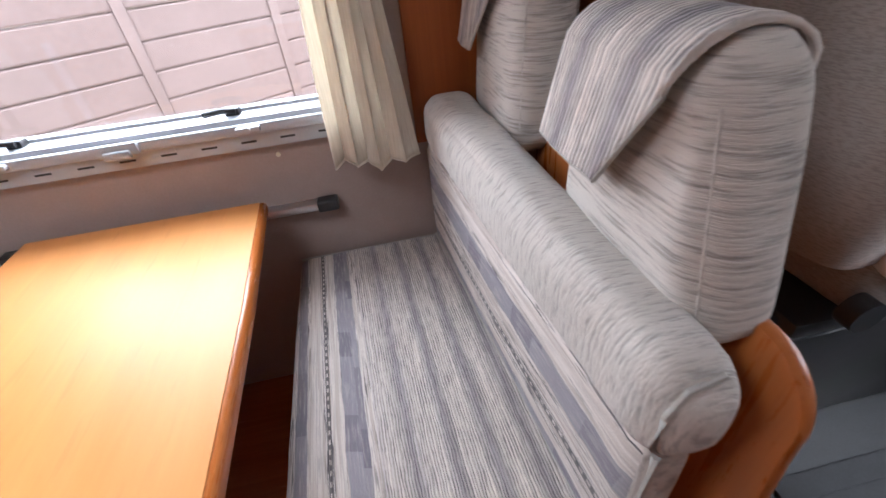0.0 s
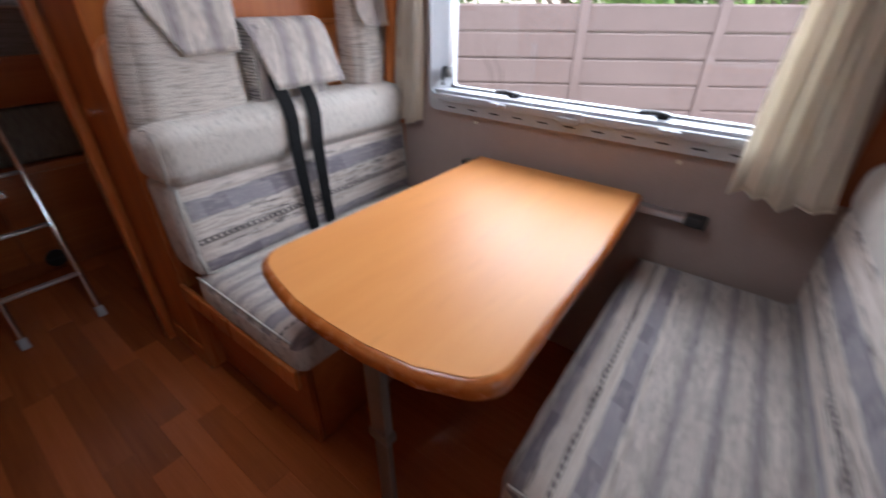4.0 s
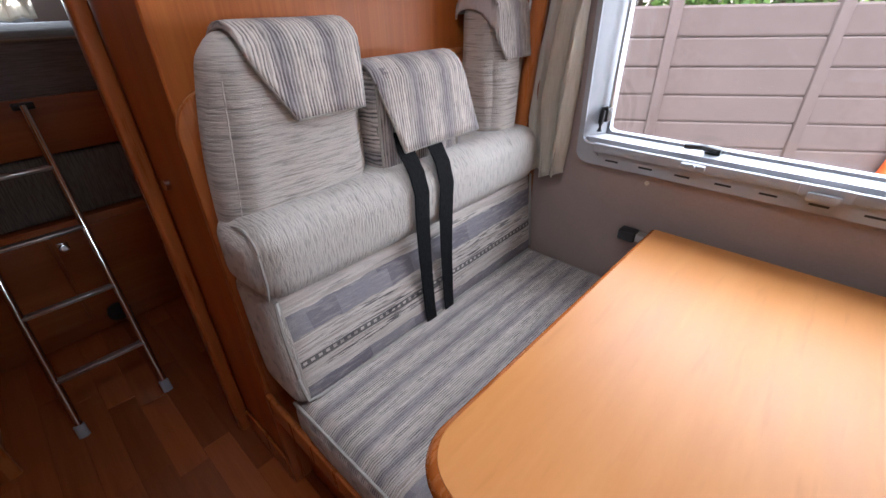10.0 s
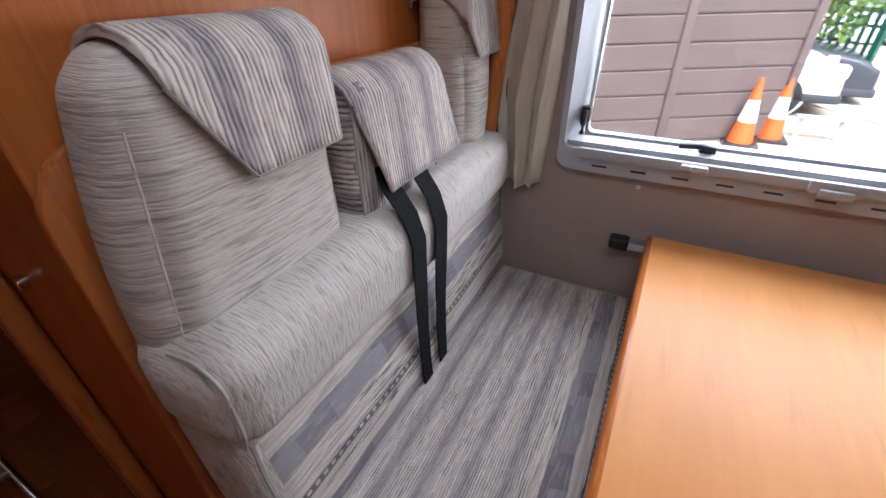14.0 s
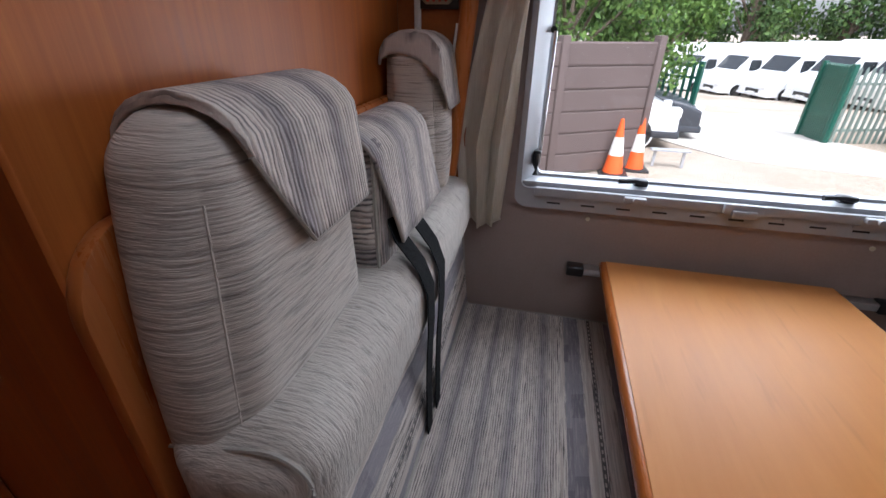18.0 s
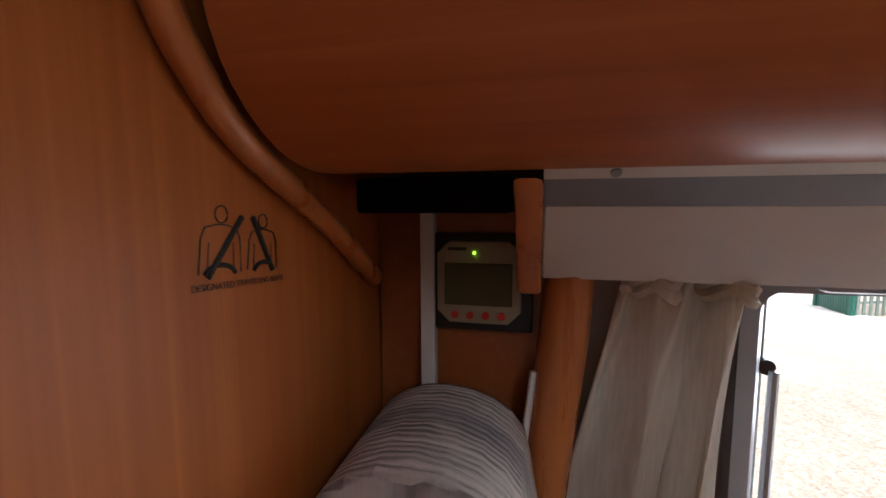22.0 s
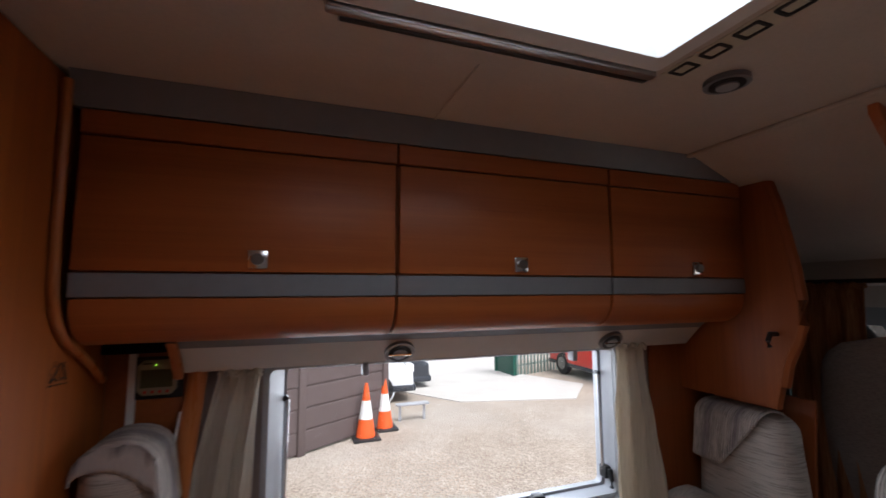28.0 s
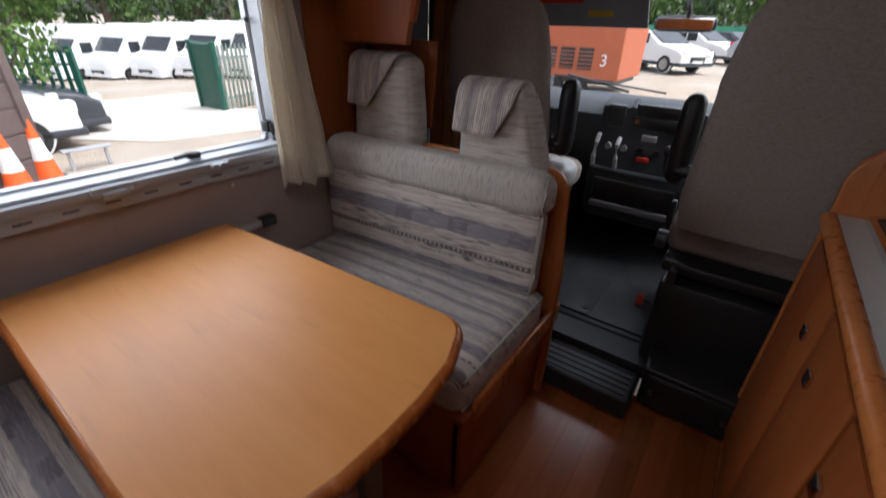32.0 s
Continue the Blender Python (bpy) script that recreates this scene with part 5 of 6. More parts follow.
# ---- cab seats ----
def cab_seat(cx, cy, label, name):
    t = thing(name, (cx, cy, 0.14), label, "seat", "cab seats")
    w, z0, z1 = 0.245, 0.70, 1.455
    bm = bmesh.new()
    rows, n = 22, 28
    grid = []
    for i in range(rows + 1):
        s = i / rows
        z = z0 + (z1 - z0) * s
        if s < 0.12:
            hw = w * (0.93 + 0.07 * s / 0.12)
        elif s < 0.62:
            hw = w * (1 - 0.08 * (s - 0.12) / 0.5)
        else:
            q = (s - 0.62) / 0.38
            hw = w * (0.92 - 0.20 * q ** 1.2) * math.sqrt(max(0.0, 1 - max(0, (q - 0.55) / 0.45) ** 2.4)) + 0.004
        hd = 0.075 * (1 - 0.35 * s) * (1 if s < 0.85 else math.sqrt(max(0.02, 1 - ((s - 0.85) / 0.15) ** 2)))
        xc = cx + 0.06 - 0.13 * s
        row = []
        for j in range(n):
            a = 2 * math.pi * j / n
            ca, sa = math.cos(a), math.sin(a)
            px = xc + hd * math.copysign(abs(ca) ** 0.6, ca)
            py = cy + hw * math.copysign(abs(sa) ** 0.45, sa)
            row.append(bm.verts.new((px, py, z)))
        grid.append(row)
    for p, q in zip(grid, grid[1:]):
        for j in range(n):
            bm.faces.new((p[j], p[(j + 1) % n], q[(j + 1) % n], q[j]))
    bm.faces.new(grid[0])
    bm.faces.new(grid[-1])
    bmesh.ops.recalc_face_normals(bm, faces=bm.faces)
    part("backrest", bm, CAB_CLOTH, t)
    part("seat_pad", cushion((cx + 0.08, cy - 0.25, 0.56), (cx + 0.58, cy + 0.25, 0.70), 0.05, 0.01, 10), CAB_CLOTH, t)
    b_ = part("pedestal", box(cx - 0.04, cx + 0.50, cy - 0.22, cy + 0.22, 0.14, 0.50, 0.02, 2), BLACK_PL, t, "black seat pedestal")
    part("slide_rail", box(cx - 0.06, cx + 0.52, cy - 0.20, cy - 0.17, 0.50, 0.56, 0.006), BLACK_PL, b_)
    part("slide_rail", box(cx - 0.06, cx + 0.52, cy + 0.17, cy + 0.20, 0.50, 0.56, 0.006), BLACK_PL, b_)
    part("swivel_plate", box(cx - 0.02, cx + 0.5, cy - 0.235, cy + 0.235, 0.53, 0.575, 0.012), BLACK_PL, t)
    s_ = 1 if cy < -1.0 else -1
    y = cy + s_ * 0.285
    a_ = part("armrest", cushion((cx + 0.05, y - 0.035, 0.83), (cx + 0.13, y + 0.035, 1.13), 0.03, 0.004, 8), BLACK_PL, t, "raised black armrest")
    part("pivot", rod((cx + 0.07, y - s_ * 0.05, 0.88), (cx + 0.07, y, 0.88), 0.025), BLACK_PL, a_)
    k_ = part("recliner_knob", rod((cx + 0.06, y - s_ * 0.04, 0.62), (cx + 0.06, y - s_ * 0.005, 0.62), 0.035, 18), BLACK_PL, t)
    part("buckle", box(cx + 0.16, cx + 0.185, y - 0.03, y - 0.01, 0.60, 0.74, 0.006), BLACK_PL, t)
    return t


cab_seat(2.24, -0.42, "taupe cloth passenger cab seat seen from behind", "passenger_chair")
cab_seat(2.16, -1.448, "taupe cloth driver's cab seat seen from behind", "driver_chair")
ct = thing("seat_cover_cloth", (2.42, -0.67, 0.66), "white cloth lying over the seat edge", "cloth")
part("cloth", cushion((2.34, -0.74, 0.66), (2.50, -0.60, 0.78), 0.045, 0.01, 10, 0.012, 21), WHITE_PL, ct)

# ---- cab floor things ----
sp = thing("cab_step", (2.04, -1.12, 0), "black ribbed plastic step between living area and cab", "step")
part("tread", box(1.87, 2.20, -1.270, -0.860, 0.012, 0.105, 0.015, 3), RUBBER, sp)
for i in range(9):
    x = 1.895 + i * 0.033
    part("rib", box(x, x + 0.014, -1.245, -0.885, 0.103, 0.110, 0.002, 1), RUBBER, sp)
part("riser_edge", box(2.20, 2.235, -1.28, -0.855, 0.10, 0.150, 0.008), RUBBER, sp)
sp2 = thing("pedestal_cover", (2.04, -1.5, 0), "black plastic cover beside the step", "cover")
part("shell", box(1.985, 2.13, -1.600, -1.280, 0.012, 0.180, 0.025, 3), BLACK_PL, sp2)
part("lid", box(1.980, 2.135, -1.605, -1.275, 0.182, 0.204, 0.010, 3), BLACK_PL, sp2)
for y_ in (-1.56, -1.32):
    part("fixing", rod((1.976, y_, 0.10), (1.986, y_, 0.10), 0.010, 12), DULL, sp2, "dull metal fixing")
mt = thing("rubber_mat", (2.6, -1.0, 0.14), "grey-black rubber cab mat with a moulded panel", "mat")
part("sheet", prism(round_rect(2.24, 3.3, -1.26, -0.76, 0.03), "z", 0.1405, 0.152, 0.003), RUBBER, mt)
part("raised_panel", prism(round_rect(2.24, 2.60, -0.985, -0.815, 0.02), "z", 0.152, 0.157, 0.002), RUBBER, mt)
part("button", rod((2.29, -0.955, 0.157), (2.29, -0.955, 0.161), 0.018), BLACK_PL, mt)
rt = thing("red_lever", (2.5, -1.23, 0.2), "small red catch beside the driver's seat", "lever")
part("stalk", rod((2.48, -1.20, 0.18), (2.48, -1.15, 0.18), 0.008), BLACK_PL, rt)
part("grip", box(2.465, 2.495, -1.165, -1.135, 0.155, 0.205, 0.005), RED_PL, rt)

# ---- dashboard ----
db = thing("dashboard", (3.2, -1.03, 0.5), "dark grey cab dashboard with vents, radio and controls", "dashboard")
part("shell", prism([(3.05, 0.62), (2.97, 0.78), (2.985, 0.905), (3.06, 0.958), (3.55, 0.95), (3.55, 0.5), (3.12, 0.5)], "y", FAR + 0.02, -0.02, 0.02, 3), DARK_PL, db)
con = part("centre_console", prism([(2.90, 0.40), (2.87, 0.60), (2.92, 0.78), (2.945, 0.960), (3.03, 0.995), (3.2, 0.975), (3.2, 0.35), (2.95, 0.35)], "y", -1.190, -0.675, 0.015, 3), DARK_PL, db)
part("top_pocket", box(2.932, 2.955, -1.045, -0.845, 0.935, 0.985, 0.004), BLACK_PL, con)
r_ = part("radio", box(2.922, 2.945, -1.045, -0.845, 0.868, 0.925, 0.004), BLACK_PL, con, "black radio")
part("knob", rod((2.908, -0.865, 0.905), (2.93, -0.865, 0.905), 0.012), CHROME, r_)
for y in (-0.752, -1.118):
    v_ = part("air_vent", box(2.925, 2.955, y - 0.045, y + 0.045, 0.865, 0.972, 0.008), BLACK_PL, con, "black air vent")
    for i in range(5):
        part("slat", box(2.920, 2.928, y - 0.038, y + 0.038, 0.880 + i * 0.018, 0.885 + i * 0.018), DARK_PL, v_)
part("display", box(2.900, 2.915, -0.975, -0.905, 0.815, 0.845, 0.002), GREY_PL, con, "pale grey display")
for i, y in enumerate((-0.75, -0.83, -0.91, -0.99, -1.07)):
    part("switch", rod((2.895, y, 0.765), (2.915, y, 0.765), 0.016, 14), GREY_PL if i in (0, 1) else BLACK_PL, con)
part("hazard_switch", box(2.885, 2.905, -0.965, -0.905, 0.712, 0.736, 0.004), RED_PL, con, "red hazard switch")
part("cup_holder", tube([(2.86, -0.700, 0.66), (2.84, -0.700, 0.72), (2.84, -0.705, 0.79), (2.87, -0.705, 0.83)], 0.012), GREY_PL, con, "silver trim")
part("cup_holder", tube([(2.86, -0.815, 0.66), (2.84, -0.815, 0.72), (2.84, -0.81, 0.79), (2.87, -0.81, 0.82)], 0.012), GREY_PL, con, "silver trim")
part("open_tray", box(2.862, 2.89, -1.13, -0.72, 0.48, 0.60, 0.01), BLACK_PL, con)
part("gear_lever", tube([(2.88, -1.06, 0.70), (2.80, -1.06, 0.79)], 0.016), BLACK_PL, con)
part("gear_knob", cushion((2.765, -1.085, 0.78), (2.815, -1.035, 0.84), 0.024, 0.0, 6, 0), BLACK_PL, con)
part("tray_lip", tube([(2.865, -1.13, 0.66), (2.845, -1.08, 0.655), (2.845, -0.74, 0.655), (2.865, -0.69, 0.66)], 0.014), DARK_PL, con)
part("shelf_edge", box(2.845, 2.875, -1.12, -0.72, 0.44, 0.475, 0.008), GREY_BAND, con, "grey shelf edge")
part("spine", prism([(2.935, 0.86), (2.945, 0.965), (3.02, 1.0), (3.03, 0.86)], "y", -0.838, -0.812, 0.006), DARK_PL, con)
part("spine", prism([(2.935, 0.86), (2.945, 0.965), (3.02, 1.0), (3.03, 0.86)], "y", -1.072, -1.050, 0.006), DARK_PL, con)
st_ = part("steering_wheel", tube([(2.84 + 0.13 * math.sin(radians(a)), -1.50 + 0.19 * math.cos(radians(a)), 0.86 + 0.14 * math.sin(radians(a))) for a in range(0, 361, 15)], 0.017), BLACK_PL, db, "black steering wheel")
part("hub", box(2.82, 2.90, -1.56, -1.44, 0.81, 0.90, 0.02), BLACK_PL, st_)
for i in range(6):
    part("demister_vent", box(3.10 + i * 0.02, 3.108 + i * 0.02, -1.25, -1.12, 0.946 - i * 0.0004, 0.950 - i * 0.0004), BLACK_PL, db)

mr = thing("rear_view_mirror", (3.0, -1.0, 1.36), "black rear-view mirror on the windscreen", "mirror")
part("housing", cushion((3.035, -1.072, 1.312), (3.070, -0.812, 1.374), 0.018, 0.004, 8, 0), BLACK_PL, mr)
part("glass", box(3.031, 3.0345, -1.062, -0.822, 1.320, 1.366, 0.001, 1), plain("silvered_glass", (0.8, 0.8, 0.8), 0.03, 1.0, 0.01, 20, 0.0), mr, "silvered mirror glass")
part("stalk", tube([(3.05, -0.95, 1.37), (3.04, -0.95, 1.40), (2.98, -0.95, 1.43)], 0.011), BLACK_PL, mr)
for y0, y1, lab in ((-0.80, -0.17, "grey sun visor with red and yellow warning label"), (-1.80, -1.24, "grey sun visor folded up")):
    vz = thing("sun_visor", (2.8, y0, 1.4), lab, "sun visor")
    low = [(2.975, 1.318), (2.990, 1.318), (2.885, 1.452), (2.870, 1.452)] if y0 > -1 else [(2.645, 1.498), (2.648, 1.486), (2.795, 1.470), (2.792, 1.482)]
    part("panel", prism(low, "y", y0, y1, 0.005), GREY_BAND, vz)
    if y0 > -1:
        part("red_label", box(2.879, 2.883, -0.50, -0.26, 1.418, 1.440), RED_PL, vz, "red strip label")
        part("yellow_label", box(2.918, 2.922, -0.64, -0.52, 1.365, 1.40), plain("yellow_print", (0.75, 0.5, 0.05), 0.5), vz, "yellow label")
    part("hinge", tube([((2.872 if y0 > -1 else 2.79), y0 + 0.02, 1.452 if y0 > -1 else 1.462), ((2.872 if y0 > -1 else 2.79), y1 - 0.02, 1.452 if y0 > -1 else 1.462)], 0.008), GREY_PL, vz)
cl = thing("cab_lamp", (2.74, -1.0, 1.45), "grey cab interior lamp above the mirror", "light")
part("case", cushion((2.70, -1.075, 1.455), (2.82, -0.855, 1.500), 0.015, 0.003, 8, 0), GREY_BAND, cl)
part("lens", box(2.72, 2.78, -1.04, -0.89, 1.451, 1.456, 0.002), WHITE_PL, cl)

# framed blind over the cab
hb = thing("cab_rooflight_frame", (1.95, -0.99, 1.8), "curved cherry wood frame round a grey blind over the cab", "frame")
def slope_z(x):
    return 2.0 - 0.30 * (x - 1.5) / 1.02
for y in (-0.705, -1.232):
    pts = [(1.54, slope_z(1.54)), (1.54, slope_z(1.54) - 0.02), (1.62, 1.865), (1.75, 1.80), (1.95, 1.742), (2.15, 1.690), (2.30, 1.650), (2.335, 1.66), (2.33, slope_z(2.33))]
    part("side_board", prism(pts, "y", y - 0.011, y + 0.011, 0.004), W_TRIM, hb)
part("upper_board", prism([(1.60, slope_z(1.60) - 0.004), (1.70, slope_z(1.70) - 0.02), (1.70, 1.838), (1.66, 1.858), (1.60, 1.90)], "y", -1.221, -0.716), W_CROSS, hb)
part("lower_board", prism([(2.275, 1.655), (2.325, 1.655), (2.325, slope_z(2.33) - 0.002), (2.275, slope_z(2.275) - 0.002)], "y", -1.221, -0.716, 0.004), W_CROSS, hb)
part("blind", prism([(1.70, 1.850), (1.95, 1.764), (2.275, 1.676), (2.275, 1.684), (1.95, 1.772), (1.70, 1.858)], "y", -1.221, -0.716), BLIND, hb, "grey pleated blind")

# ---- kitchen ----
kt = thing("kitchen_unit", (1.5, -1.85, 0), "cherry wood kitchen base unit with metal catches", "cabinet")
# Body and doors take the cherry that has shade in its colour.
part("body", box(0.85, 2.02, FAR + 0.005, -1.592, 0.0, 0.865, 0.003), W_DARK_SHADE, kt)
for a, b, c in ((0.87, 1.26, 1.22), (1.275, 1.58, 1.498), (1.595, 2.00, 1.678)):
    d_ = part("door", box(a, b, -1.592, -1.574, 0.08, 0.83, 0.005), W_DARK_SHADE, kt)
    part("catch", box(c - 0.017, c + 0.017, -1.574, -1.565, 0.698, 0.732, 0.003), CHROME, d_, "chrome catch")
part("plinth", box(0.86, 2.01, -1.59, -1.585, 0.0, 0.075), W_TRIM, kt)
ep = [(-1.596, 0.0), (-1.572, 0.0), (-1.572, 0.93)] + [(-1.57 - 0.30 + 0.30 * math.cos(radians(a)), 0.98 + 0.17 * math.sin(radians(a))) for a in range(0, 91, 10)] + [(FAR + 0.01, 1.15), (FAR + 0.01, 0.0)]
part("end_panel", prism(ep, "x", 2.022, 2.048, 0.007, 3), W_TRIM, kt, "light wood end panel with arched top")
wt = thing("worktop", (1.5, -1.85, 0.87), "pale grey worktop with rounded wooden front edge", "worktop")
part("slab", box(0.85, 2.02, FAR + 0.005, -1.585, 0.866, 0.898, 0.002, 1), WORKTOP, wt)
part("nosing", tube([(0.85, -1.575, 0.882), (2.02, -1.575, 0.882)], 0.0195, 12), W_TRIM, wt, "rounded wooden nosing")
hob = thing("hob", (1.7, -1.86, 0.9), "black glass-lidded hob set in the worktop", "hob")
part("glass_lid", prism(round_rect(1.35, 2.01, FAR + 0.04, -1.645, 0.03), "z", 0.899, 0.910, 0.003), BLACK_PL, hob)
part("rim", ring_z((1.345, 2.015, FAR + 0.035, -1.64), (1.36, 2.0, FAR + 0.05, -1.655), 0.899, 0.914, 0.03, 0.025), CHROME, hob)
fr = thing("refrigerator_unit", (-0.1, -1.85, 0), "tall wood unit with a grey-trimmed refrigerator door", "cabinet")
part("body", box(-0.66, 0.13, FAR + 0.005, -1.640, 0.0, 1.99, 0.003), W_PANEL, fr)
part("lower_door", box(-0.64, -0.16, -1.640, -1.622, 0.10, 0.80, 0.005), W_PANEL, fr)
part("upper_door", box(-0.64, -0.16, -1.640, -1.622, 0.82, 1.80, 0.005), W_PANEL, fr)
part("grey_trim", box(-0.155, -0.115, -1.640, -1.618, 0.06, 0.95, 0.003), GREY_PL, fr, "grey refrigerator trim")
part("dark_gap", box(-0.112, -0.098, -1.641, -1.634, 0.06, 0.95), BLACK_PL, fr)
part("near_door", box(-0.09, 0.12, -1.640, -1.622, 0.06, 0.95, 0.005), W_PANEL, fr)
part("foot", box(-0.16, -0.11, -1.640, -1.61, 0.0, 0.06, 0.004), BLACK_PL, fr)
wr = thing("washroom_wall", (-1.0, -1.85, 0), "cherry wood washroom side panel", "panel")
part("panel", box(-1.30, -0.665, FAR + 0.005, -1.56, 0.0, 1.99, 0.004), W_PANEL, wr)
part("edge_strip", prism(round_rect(-0.70, -0.668, -1.575, -1.53, 0.012, 4), "z", 0.0, 1.98), W_TRIM, wr)

# ---- rear bunks ----
bk = thing("bunk_locker", (-1.35, -1.2, 0), "low cherry wood bunk locker with two doors", "cabinet")
part("body", box(-2.98, -1.298, -1.555, -0.004, 0.0, 0.535, 0.004), W_CROSS, bk)
for a, b in ((-1.495, -1.192), (-1.182, -0.80)):
    part("door", box(-1.298, -1.280, a, b, 0.075, 0.505, 0.006), W_CROSS, bk)
cat = part("push_lock", box(-1.281, -1.272, -1.175, -1.135, 0.425, 0.465, 0.004), CHROME, bk, "square chrome push lock")
part("button", rod((-1.274, -1.155, 0.445), (-1.262, -1.155, 0.445), 0.011), CHROME, cat)
vt = part("floor_vent", rod((-1.288, -1.09, 0.075), (-1.268, -1.09, 0.075), 0.045, 20), BLACK_PL, bk, "round black air outlet")
part("grille", box(-1.269, -1.262, -1.12, -1.06, 0.07, 0.08), DARK_PL, vt)
mc = thing("bunk_cushion", (-1.5, -0.8, 0.54), "dark grey woven bunk cushion", "cushion")
part("pad", cushion((-2.95, -1.53, 0.537), (-1.31, -0.02, 0.800), 0.03, 0.008, 14, 0.004, 31), REAR_CLOTH, mc)
ub = thing("upper_bunk", (-1.4, -0.8, 0.8), "upper bunk with brown front board", "bunk")
part("front_board", box(-1.325, -1.295, -1.55, -0.004, 0.802, 1.005, 0.006), W_CROSS, ub)
part("slat_deck", box(-2.98, -1.325, -1.55, -0.004, 0.94, 0.96), W_CROSS, ub)
um = thing("mattress", (-1.6, -0.8, 1.0), "blue-grey mattress on the upper bunk", "mattress")
part("pad", cushion((-2.95, -1.53, 0.962), (-1.33, -0.02, 1.215), 0.05, 0.01, 14, 0.006, 32), MATTRESS, um)
for z_ in (0.985, 1.190):
    part("piping", tube([(-1.340, -1.500, z_), (-1.324, -1.45, z_), (-1.322, -0.75, z_), (-1.324, -0.06, z_)], 0.006, 6), PIPING, um)
    part("piping", tube([(-1.340, -1.500, z_), (-1.40, -1.534, z_), (-2.2, -1.536, z_), (-2.9, -1.534, z_)], 0.006, 6), PIPING, um)

ld = thing("ladder", (-1.0, -1.2, 0), "slender chrome bunk ladder leaning on the upper bunk", "ladder")
TOP, BOT = (-1.272, 0.985), (-0.690, 0.012)
for y0, y1 in ((-1.362, -1.335), (-1.095, -1.062)):
    s_ = part("rail", rod((BOT[0], y0, BOT[1]), (TOP[0], y1, TOP[1]), 0.0125, 14), CHROME, ld)
    part("foot", rod((BOT[0] + 0.006, y0, 0.0), (BOT[0] - 0.012, y0, 0.042), 0.0165, 14), GREY_PL, s_, "grey rubber foot")
    part("top_bracket", box(TOP[0] - 0.022, TOP[0] + 0.006, y1 - 0.032, y1 + 0.032, TOP[1] - 0.012, TOP[1] + 0.012, 0.005), BLACK_PL, s_, "black fixing bracket")
for f in (0.175, 0.385, 0.595, 0.80):
    x, z = BOT[0] + (TOP[0] - BOT[0]) * f, BOT[1] + (TOP[1] - BOT[1]) * f
    ya, yb = -1.362 + 0.027 * f, -1.095 + 0.033 * f
    part("rung", box(x - 0.015, x + 0.015, ya, yb, z - 0.007, z + 0.007, 0.005, 2), ALU, ld, "ridged aluminium rung")

# rear window over the bunk, roadside view beyond it
rw = thing("window_4", (-3.0, -1.1, 1.22), "small rear window over the bunk", "window", kind="structure")
def ring_x(o, i, x0, x1, r_o, r_i):
    bm = ring(o, i, x0, x1, r_o, r_i)
    bmesh.ops.transform(bm, matrix=Matrix(((0, 1, 0, 0), (1, 0, 0, 0), (0, 0, 1, 0), (0, 0, 0, 1))), verts=bm.verts)
    bmesh.ops.recalc_face_normals(bm, faces=bm.faces)
    return bm
part("frame", ring_x((-1.48, -0.72, 1.19, 1.78), (-1.42, -0.78, 1.25, 1.72), -3.005, -2.985, 0.04, 0.03), GREY_PL, rw)
p_ = part("pane", box(-3.03, -3.026, -1.44, -0.76, 1.23, 1.74), PANE, rw, "clear acrylic pane", False)
p_.visible_shadow = False
curtain("rear_curtain", [(0, -1.60, -1.20), (1, -1.60, -1.19)], -2.96, 1.85, 1.235, 4, 0.018, CURTAIN, "cream rear curtain, half drawn", axis="y")
curtain("rear_curtain", [(0, -1.03, -0.70), (1, -1.04, -0.70)], -2.96, 1.85, 1.235, 4, 0.018, CURTAIN, "cream rear curtain, half drawn", axis="y")

# ---- laminate floor strips ----
floor_ob = bpy.data.objects["floor"]
strip = {}
W_ST = 0.088
y = -1.632
while y < -0.885:
    x = -1.295 - random.random() * 0.3
    while x < 2.05:
        ln = random.choice((0.40, 0.52, 0.64))
        a, b = max(x, -1.294), min(x + ln, 1.885 + 0.2 * (-0.95 - y))
        if b - a > 0.03:
            key = round(b - a, 2)
            if key not in strip:
                bm = box(0, key - 0.0004, 0, W_ST - 0.0004, -0.012, 0.0, 0.0003, 1)
                ob = part("plank", bm, W_FLOOR, floor_ob, "", False)
                strip[key] = ob.data
            else:
                ob = new("plank", strip[key])
                ob.parent = floor_ob
            ob.location = (a, y, 0)
        x += ln
    y += W_ST


# ---- outside ----
G = -0.65


def gz(y, x=0.0):
    """Height of the yard, which falls away beyond the fence and climbs ahead of the cab."""
    climb = 0.030 * min(max(x - 5.0, 0.0), 17.0) * min(max((8.0 - y) / 3.0, 0.0), 1.0)
    return G + climb - 0.035 * min(max(y - 5.0, 0.0), 4.5) - 0.055 * min(max(y - 9.5, 0.0), 20.5)


